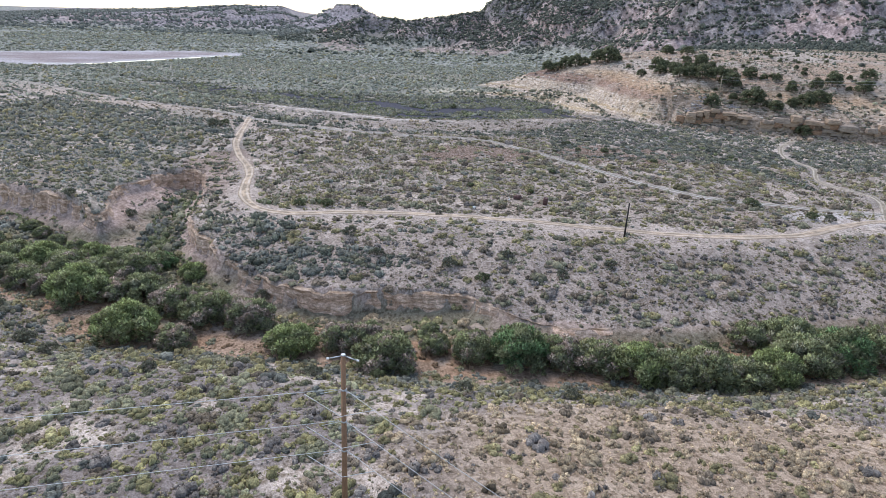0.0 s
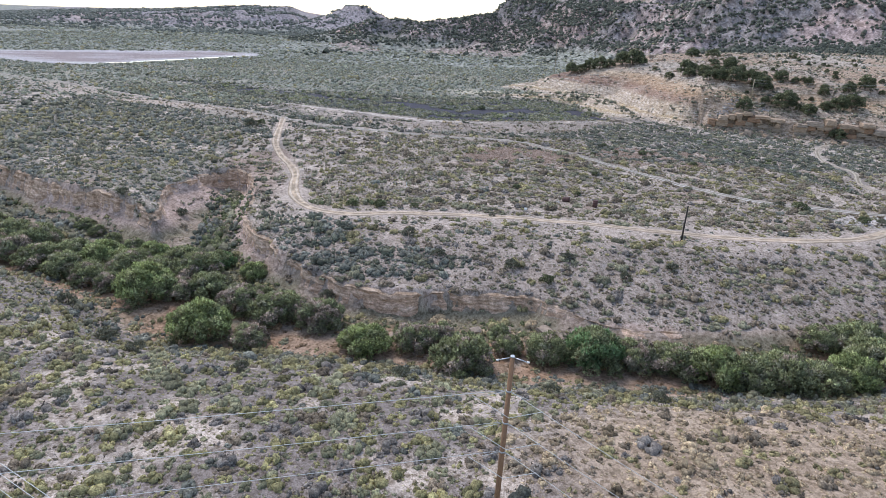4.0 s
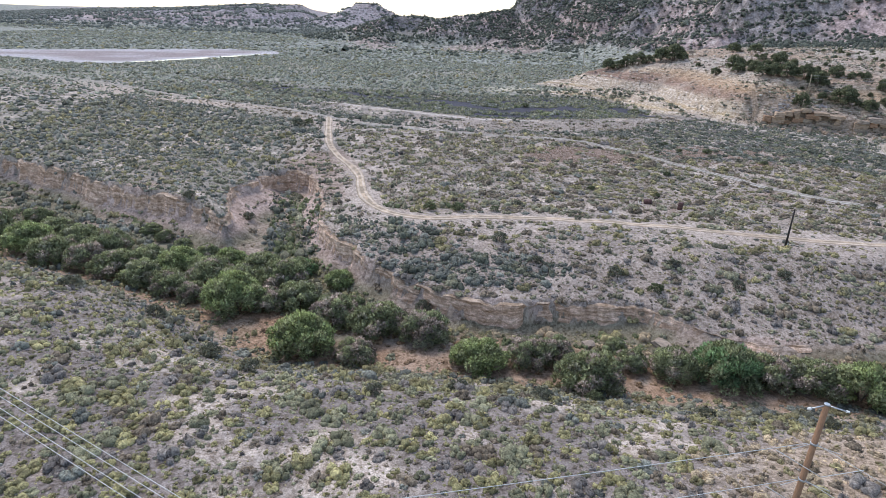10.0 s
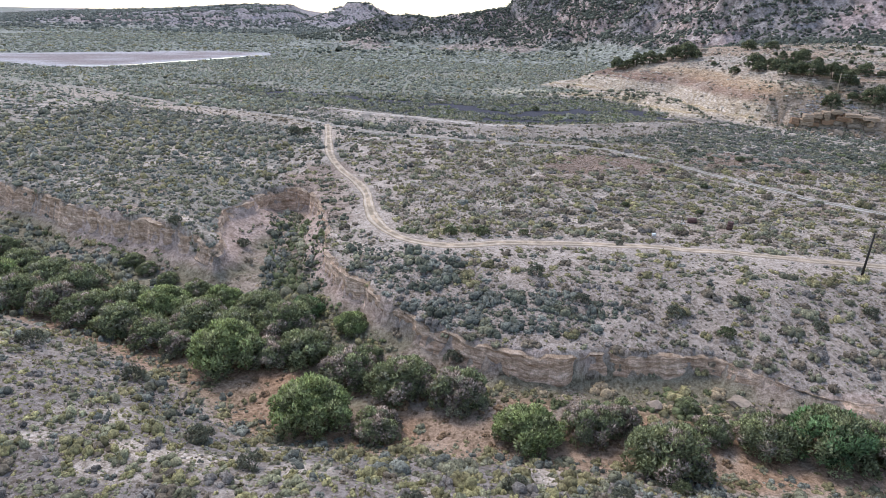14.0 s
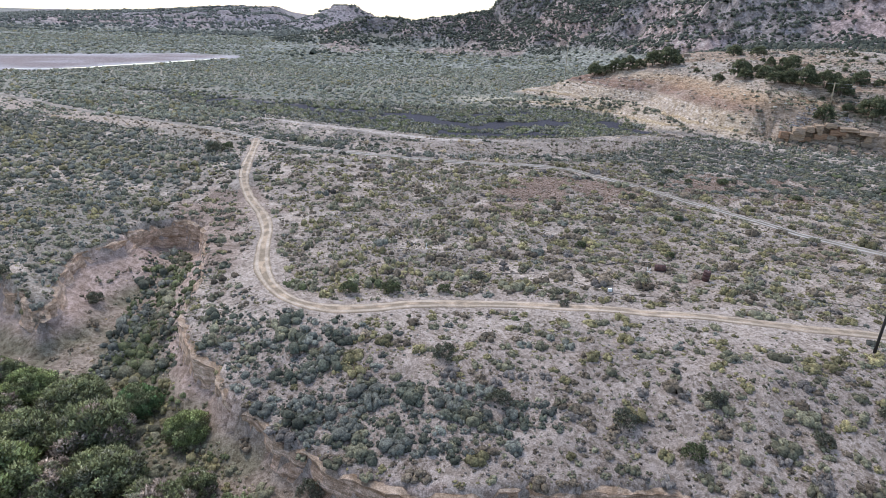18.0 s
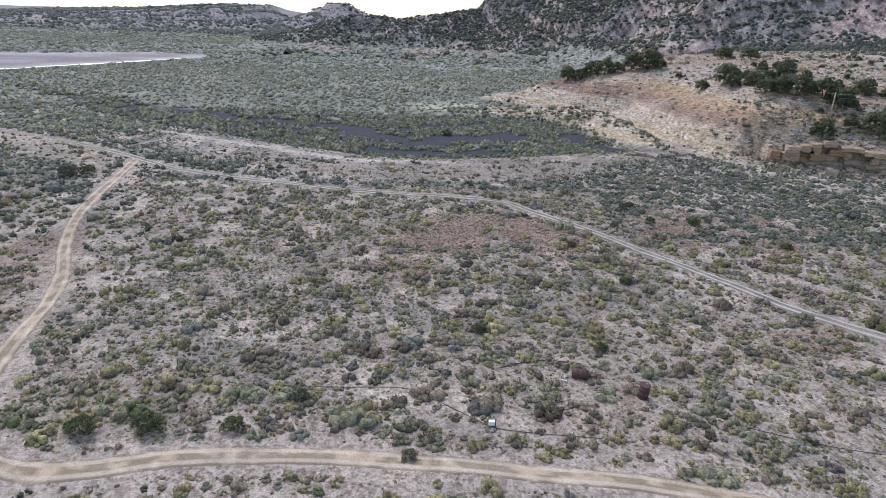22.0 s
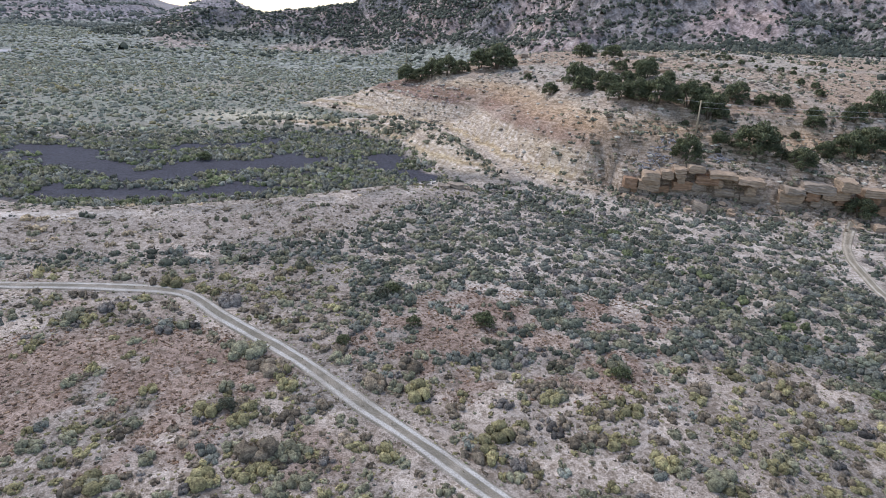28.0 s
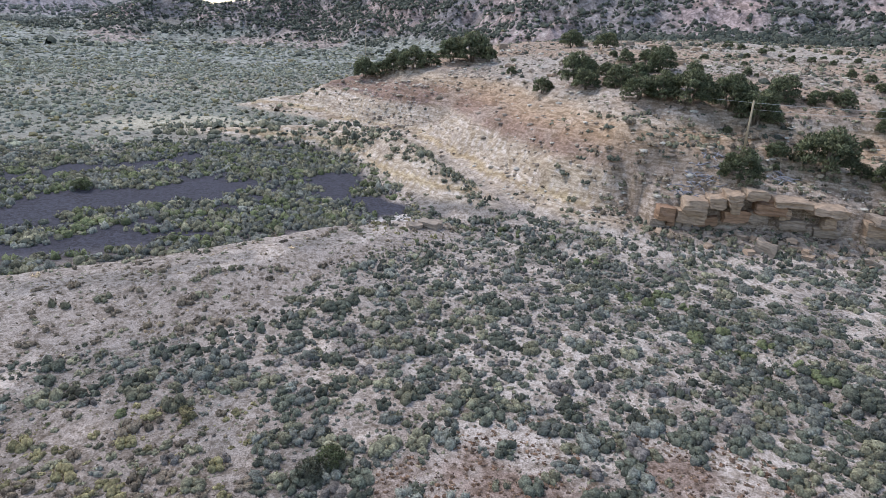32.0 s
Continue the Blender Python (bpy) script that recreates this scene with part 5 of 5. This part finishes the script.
# far junipers on the hill top, the ridge and the mesas
r = np.random.RandomState(61)
jx, jy, js = [], [], []
for x0, x1, y0, y1, n, size, low in ((-230, 180, 640, 960, 19000, 1.7, 2), (0, 700, 405, 900, 52000, 1.65, 11), (-1600, 60, 1180, 2200, 26000, 3.6, -12), (70, 330, 225, 440, 420, 1.1, 16), (-150, 130, 560, 680, 120, 2.4, -5)):
    x, y = r.uniform(x0, x1, n), r.uniform(y0, y1, n)
    rise, _ = signed(x, y, MESA, [(4000, 2600)])
    belt = np.where((y < 900) & (x > 0) & (y > 400), smooth(-4, 4, rise) * smooth(75, 30, rise), 0) + ((y > 640) & (y < 960) & (x < 60)) * 0.45
    k = (land(x, y) > low) & (r.rand(n) < 0.26 + 0.75 * smooth(0.42, 0.58, fbm(x, y, 34, 331)) + 0.6 * belt)
    jx.append(x[k]), jy.append(y[k]), js.append(size * np.exp(r.normal(0, 0.3, k.sum())))
jx, jy, js = map(np.concatenate, (jx, jy, js))
# haze put into the greens: greyed, and paler beyond 1100 m
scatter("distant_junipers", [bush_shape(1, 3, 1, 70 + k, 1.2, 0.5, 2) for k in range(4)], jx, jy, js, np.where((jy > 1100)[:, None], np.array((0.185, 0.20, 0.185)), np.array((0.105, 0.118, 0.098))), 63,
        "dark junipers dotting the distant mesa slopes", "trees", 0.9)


# ---- poles and wires ----
def rod(a, b, ra, rb, sides=10):
    return tube([a, b], [ra, rb], sides)


def utility_pole(x, y, top, label, wood, lean=(0, 0), tiers=True, radius=0.15, low=None):
    z = height(x, y) - 0.1 if low is None else low
    h = top - z
    root = thing("utility_pole", label, "pole", at=Matrix.Translation((x, y, z)) @ pose(0, 0, 0, lean[0], lean[1], 0))
    part("shaft", rod((0, 0, -0.4), (0, 0, h), radius * 1.25, radius * 0.85, 12), wood, root)
    if tiers:
        part("top_cap", rod((0, 0, h), (0, 0, h + 0.06), radius * 0.92, radius * 0.8, 12), STEEL, root, "grey metal pole cap")
        for a, b in (((0.1, 0, h - 0.05), (0.75, -0.28, h - 0.12)), ((-0.1, 0, h - 0.05), (-0.75, -0.1, h - 0.16))):
            arm = part("bracket", rod(a, b, 0.035, 0.03, 6), STEEL, root, "short grey steel bracket")
            part("insulator", rod(b, (b[0] + 0.14 * (1 if b[0] > 0 else -1), b[1], b[2] - 0.02), 0.06, 0.05, 8), WHITE, arm, "pale ceramic insulator")
        for drop in TIERS:
            part("band", rod((0, 0, h - drop - 0.05), (0, 0, h - drop + 0.05), radius * 1.12, radius * 1.12, 12), STEEL, root, "galvanised pole band")
    return root


def cable(points, radius, label, name="power_cable"):
    part_ob = part(name, tube(points, [radius] * len(points), 5), WIRE)
    return tagged(part_ob, label, "cable", "overhead cables")


def sagging(a, b, sag, n=24):
    a, b = Vector(a), Vector(b)
    return [a.lerp(b, k / n) - Vector((0, 0, 4 * sag * (k / n) * (1 - k / n))) for k in range(n + 1)]


TIERS = (2.15, 4.25, 6.25)
PX, PY, TOP = -4.9, 27.9, 16.4
utility_pole(PX, PY, TOP, "tall brown wooden utility pole with dead-end cable tiers", POLE_WOOD, (0, 0.6))
utility_pole(-74, 8.2, 21.5, "brown wooden utility pole at the end of the span", POLE_WOOD)
utility_pole(72, -14.3, 16.0, "brown wooden utility pole on the near bank", POLE_WOOD)
W1, E1 = Vector((-0.961, -0.271, 0)), Vector((0.877, -0.48, 0))
for drop in TIERS:
    z = TOP - drop
    cable(sagging((PX - 0.18, PY, z), (-74, 8.2, 21.2 - drop), 0.3), 0.015, "thin pale overhead cable stretched from a wooden pole")
    cable(sagging((PX + 0.18, PY, z), (72, -14.3, 15.7 - drop), 7.6), 0.015, "thin pale overhead cable sagging away from a wooden pole")
    for way, reach in ((W1, 1.9), (E1, 2.1)):
        cable([Vector((PX, PY, z - 0.02)), Vector((PX, PY, z - 0.12)) + way * reach * 0.6], 0.016, "short pale guy strand at a wooden pole")
    a, b = Vector((PX, PY, z)) + W1 * 2.0, Vector((PX, PY, z)) + E1 * 2.2 - Vector((0, 0, 0.55))
    mid = (a + b) / 2 + Vector((0.1, -0.25, -0.75))
    cable([a.lerp(mid, k / 6) * (1 - k / 6) + mid * (k / 6) if k < 6 else mid for k in range(7)] + [mid.lerp(b, k / 6) * (1 - k / 6) + b * (k / 6) for k in range(1, 7)], 0.018, "pale jumper loop hanging below a cable tier", "jumper_cable")
utility_pole(-106.6, 67.5, 14.2, "wooden utility pole on the near bank", POLE_WOOD)
utility_pole(40, -17, 14.2, "wooden utility pole on the near bank", POLE_WOOD)
for k, off in enumerate((0.0, -0.45, -1.05, -1.45)):
    cable(sagging((-106.6, 67.8 + off, 13.0), (40, -16.7 + off, 13.0), 1.0), 0.015, "thin pale overhead cable crossing the near bank")
utility_pole(32.8, 94.3, 6.2, "short black wooden pole standing on the terrace rim", DARK_WOOD, (0, 0), False, 0.13)
utility_pole(98.3, 209, 18.9, "pale weathered wooden utility pole on the hill", PALE_WOOD, (0, -2), False, 0.14)
utility_pole(190, 165, 30, "pale wooden utility pole farther along the hill", PALE_WOOD, (0, 0), False, 0.14)
utility_pole(70, 420, 22, "pale wooden utility pole on the plain", PALE_WOOD, (0, 0), False, 0.14)
for dz in (0.0, 0.9):
    cable(sagging((98.3, 209, 18.6 - dz), (190, 165, 29.5 - dz), 3.0), 0.016, "thin overhead cable above the junipers")
cable(sagging((98.3, 209, 18.6), (70, 420, 21.5), 4.0), 0.016, "thin overhead cable above the junipers")


# ---- sandstone ledge ----
SANDSTONE = plain("buff_sandstone", (0.34, 0.247, 0.175), 0.9, grain=1.2, spread=0.42, stretch=(0.8, 0.8, 4.0))
RED_STONE = plain("ochre_sandstone", (0.285, 0.175, 0.112), 0.9, grain=1.2, spread=0.42, stretch=(0.8, 0.8, 4.0))
GREY_STONE = plain("grey_sandstone", (0.29, 0.228, 0.178), 0.9, grain=1.2, spread=0.42, stretch=(0.8, 0.8, 4.0))


def rock(sx, sy, sz, seed, rough=0.12, cuts=2, beds=0.0):
    """A weathered block: corners knocked off, faces uneven, thin beds standing proud or worn back."""
    r = random.Random(seed)
    shift = Vector((r.uniform(0, 90), r.uniform(0, 90), r.uniform(0, 90)))
    bm = bmesh.new()
    bmesh.ops.create_cube(bm, size=1)
    bmesh.ops.subdivide_edges(bm, edges=bm.edges[:], cuts=cuts, use_grid_fill=True)
    worn = [r.uniform(-1, 1) * beds for k in range(cuts + 2)]
    for v in bm.verts:
        p = v.co
        edge = sum(abs(c) > 0.49 for c in p)
        level = round((p.z + 0.5) * (cuts + 1))
        p *= 1 - (0.0, 0.0, 0.04, 0.10)[edge] * r.uniform(0.2, 1.6)
        q = Vector((p.x * sx, p.y * sy, p.z * sz))
        q += noise.noise_vector(q * 0.9 + shift) * rough * 2.4 + noise.noise_vector(q * 2.6 + shift) * rough
        q.x += worn[level] * (0.4 if p.x > 0 else -0.4)
        q.y += worn[level] * (1 if p.y > 0 else -1)
        v.co = q
    return bm


ledge = thing("sandstone_ledge", "cracked buff sandstone ledge with ochre undercut blocks at the hill foot", "rock ledge")
r = random.Random(8)
line = bend(LEDGE, 0.5)


def course(start, end, widths, low, high, push, deep, stones):
    """One bed of blocks along the ledge, from one height share to the next, pushed out from the face."""
    k = start
    while k < end:
        step = r.choice(widths)
        a, b = line[k], line[min(k + step, len(line) - 1)]
        c, w = (a + b) / 2, float(np.hypot(*(b - a)))
        if w < 0.6:
            break
        turn = math.degrees(math.atan2(b[1] - a[1], b[0] - a[0]))
        foot, back = height(c[0] - 0.8, c[1] - 2.2), height(c[0] + 0.6, c[1] + 1.5)
        foot = max(foot, back - 3.6) - 0.3
        z0, z1 = foot + (back - foot) * low * r.uniform(0.85, 1.05), foot + (back - foot) * high * r.uniform(0.86, 1.06) + 0.1
        if z1 - z0 < 0.5:
            k += step
            continue
        out = push + r.uniform(-0.35, 0.3)
        if r.random() > 0.12:
            o = part("block", rock(w * r.uniform(0.93, 1.02), deep * r.uniform(0.8, 1.2), z1 - z0, r.random(), 0.11, 5, 0.09), r.choice(stones), ledge)
            o.matrix_basis = pose(c[0] + out * 0.33, c[1] - out, (z0 + z1) / 2, r.uniform(-2, 2), r.uniform(-2, 2), turn + r.uniform(-6, 6))
        k += step


for start, end in ((0, 25), (27, 44), (52, 74), (78, 106), (112, len(line) - 2)):
    end = min(end, len(line) - 2)
    if start < end:
        course(start, end, (4, 6, 9, 11), 0.66, 1.0, 0.6, 3.2, (SANDSTONE, SANDSTONE, GREY_STONE))
        course(start, end, (3, 5, 8), 0.24, 0.68, 0.05, 2.8, (RED_STONE, SANDSTONE, RED_STONE))
        course(start, end, (2, 4, 7), -0.1, 0.26, -0.3, 2.4, (GREY_STONE, RED_STONE, GREY_STONE))
for n in range(190):
    q = line[r.randrange(len(line))]
    x, y = q[0] + r.uniform(-1.5, 0.5), q[1] - abs(r.gauss(0, 2.2)) - 0.8
    w = r.uniform(0.3, 1.0)
    o = part("rubble", rock(w * 1.3, w, w * 0.7, r.random(), 0.18, 1), r.choice((SANDSTONE, GREY_STONE)), ledge)
    o.matrix_basis = pose(x, y, height(x, y) + w * 0.12, r.uniform(-20, 20), r.uniform(-20, 20), r.uniform(0, 360))
boulders = [(92.9, 195.3, 2.6, 1.9, 1.9), (86.5, 197.6, 0.9, 0.8, 0.6), (97, 193, 1.2, 1.0, 0.8), (104, 190.5, 1.4, 1.1, 0.9), (110, 188, 1.1, 1.3, 0.9), (119, 186, 1.8, 1.4, 1.2), (99.5, 194.2, 0.8, 0.9, 0.6)]
for n, (x, y, sx, sy, sz) in enumerate(boulders):
    o = part("boulder", rock(sx, sy, sz, 40 + n, 0.16), SANDSTONE if n % 3 else GREY_STONE)
    o.matrix_basis = pose(x, y, height(x, y) + sz * 0.3, r.uniform(-12, 12), r.uniform(-12, 12), r.uniform(0, 360))
    tagged(o, "fallen buff sandstone boulder below the ledge", "boulder", "boulders below the ledge")
for n in range(46):
    x, y = r.uniform(84, 150), r.uniform(232, 300)
    s = r.uniform(0.5, 1.8)
    o = part("boulder", rock(s * 1.4, s, s * 0.6, 90 + n, 0.16), SANDSTONE if n % 2 else GREY_STONE)
    o.matrix_basis = pose(x, y, height(x, y) + s * 0.15, r.uniform(-8, 8), r.uniform(-8, 8), r.uniform(0, 360))
    tagged(o, "pale weathered boulder lying on the hilltop", "boulder", "boulders on the hilltop")


# ---- dead wood heaped on the ledge ----
DEAD = plain("bleached_dead_wood", (0.30, 0.285, 0.30), 0.9, grain=9, spread=0.3)
for x, y, w, n in ((87.5, 205, 3.2, 34), (91, 206.5, 3.4, 40), (100.5, 203.5, 2.2, 22), (113, 199.5, 2.0, 18), (98, 224, 3.2, 24)):
    heap = thing("brush_pile", "heap of bleached grey dead branches on the ledge", "brush pile", "heaps of dead wood")
    for q in range(n):
        a, px, py = r.uniform(0, 6.283), x + r.gauss(0, w * 0.4), y + r.gauss(0, w * 0.28)
        ln = r.uniform(0.7, 1.9)
        z = height(px, py)
        p0 = (px - math.cos(a) * ln / 2, py - math.sin(a) * ln / 2, z + r.uniform(0.05, 0.6))
        p1 = (px + r.uniform(-0.15, 0.15), py + r.uniform(-0.15, 0.15), z + r.uniform(0.25, 0.8))
        p2 = (px + math.cos(a) * ln / 2, py + math.sin(a) * ln / 2, z + r.uniform(0.02, 0.8))
        part("branch", tube([p0, p1, p2], [0.10, 0.075, 0.03], 5), DEAD, heap)


# ---- odds and ends on the terrace ----
def barrel(x, y, lying, turn, label):
    root = thing("steel_drum", label, "drum", "rusty drums", Matrix.Translation((x, y, height(x, y) + (0.42 if lying else 0.0))) @ pose(0, 0, 0, 82 if lying else 4, 0, turn))
    z0 = -0.7 if lying else 0.0
    rings = [(0.0, 0.44), (0.03, 0.47), (0.46, 0.46), (0.48, 0.49), (0.52, 0.49), (0.54, 0.46), (0.92, 0.46), (0.94, 0.49), (0.98, 0.49), (1.0, 0.46), (1.37, 0.47), (1.4, 0.44)]
    shell = part("shell", tube([(0, 0, z0 + a) for a, b in rings], [b for a, b in rings], 20), RUST, root)
    part("rim", tube([(0, 0, z0 + 1.385), (0, 0, z0 + 1.43)], [0.48, 0.48], 20), RUST, shell, "rolled rusty rim")
    part("bung", tube([(0.22, 0.1, z0 + 1.42), (0.22, 0.1, z0 + 1.45)], [0.05, 0.05], 8), STEEL, shell, "small steel bung")
    return root


barrel(22.6, 112.6, False, 20, "upright rusty brown steel drum among shrubs")
barrel(17.5, 115.6, True, 65, "rusty brown steel drum lying on its side among shrubs")


def hose(points, radius, label):
    p = bend(points, 0.5)
    pts = [(x, y, height(x, y) + radius * 0.8 + 0.03) for x, y in p]
    tagged(part("hose", tube(pts, [radius] * len(pts), 6), HOSE), label, "hose")


hose([(-15, 113.4), (-11.8, 113.1), (-4.3, 113.0), (1.4, 112.9), (5.6, 109.8), (8.5, 107.7), (12, 107.2), (15.7, 106.9), (20, 106.4)], 0.026, "black plastic hose snaking across the pale sand")
hose([(28, 109.5), (34, 106.8), (40, 105.2), (47, 104)], 0.026, "black plastic hose lying among shrubs")
hose([(10, 117), (14, 118.5), (18, 118)], 0.05, "dark pipe lying half buried in sand")
valve = thing("pipe_valve", "small white valve box on a dark stake beside the hose", "valve", at=Matrix.Translation((8.4, 107.9, height(8.4, 107.9))))
part("stake", rod((0.2, 0, -0.1), (0.2, 0, 0.65), 0.05, 0.05, 8), HOSE, valve)
box = part("box", block(0.5, 0.3, 0.35, (-0.1, 0, 0.3), 0.03), WHITE, valve, "white plastic box")
part("lid", block(0.54, 0.34, 0.06, (-0.1, 0, 0.5), 0.015), WHITE, box)
for x, y, h in ((-14.8, 121, 0.9), (15.6, 115.2, 0.7), (15.9, 115.0, 0.6)):
    post = thing("marker_stake", "thin white marker stake in the sand", "stake", "marker stakes", Matrix.Translation((x, y, height(x, y))))
    part("stake", rod((0, 0, -0.2), (0, 0, h), 0.035, 0.03, 6), WHITE, post)
    part("foot", block(0.35, 0.12, 0.08, (0.1, 0, 0.03), 0.02), WHITE, post, "white base piece")
for n, (x, y, s) in enumerate(((-7.2, 114.5, 0.5), (0.7, 116, 0.7), (-12.4, 109.5, 0.5), (26.5, 105.5, 1.1), (60, 131, 1.3), (-34, 121.5, 0.5), (-6, 58, 0.6), (-52, 71, 0.8), (53.2, 206.3, 2.6), (51, 205.6, 1.7), (55.4, 206.6, 1.5), (1.4, 72.1, 1.6), (6.8, 72.8, 2.2), (11.1, 71, 1.4), (-2.8, 72, 1.5))):
    o = part("stone", rock(s, s * 0.8, s * 0.4, 150 + n, 0.15), GREY_STONE)
    o.matrix_basis = pose(x, y, height(x, y) + s * 0.08, 0, 0, 40 * n)
    tagged(o, "pale flat stone lying on the sand", "stone", "stones on the terrace")


# ---- loose stones over the hill ----
q = np.random.RandomState(77)
hx, hy = q.uniform(48, 160, 20000), q.uniform(184, 305, 20000)
toe, _ = signed(hx, hy, TOE, [(4000, 640)])
cliff, _ = to_line(hx, hy, LEDGE)
keep = (toe > 1) & (q.rand(20000) < 0.16 + 0.6 * smooth(0.48, 0.62, fbm(hx, hy, 14, 341)) + 0.4 * smooth(12, 5, cliff))
hx, hy = hx[keep], hy[keep]
hs = np.exp(q.normal(-1.15, 0.5, len(hx))).clip(0.14, 0.95)
tints = np.array([(0.40, 0.335, 0.26), (0.27, 0.22, 0.175), (0.50, 0.45, 0.38), (0.22, 0.175, 0.14)])[q.randint(0, 4, len(hx))]
scatter("hill_stones", [bush_shape(1, 4, 0, 600 + k, 0.7, 0.3, 2) for k in range(5)], hx, hy, hs, tints, 78, "loose buff sandstone rubble strewn over the hill", "stones", 0.8, 0.1, DIRT)
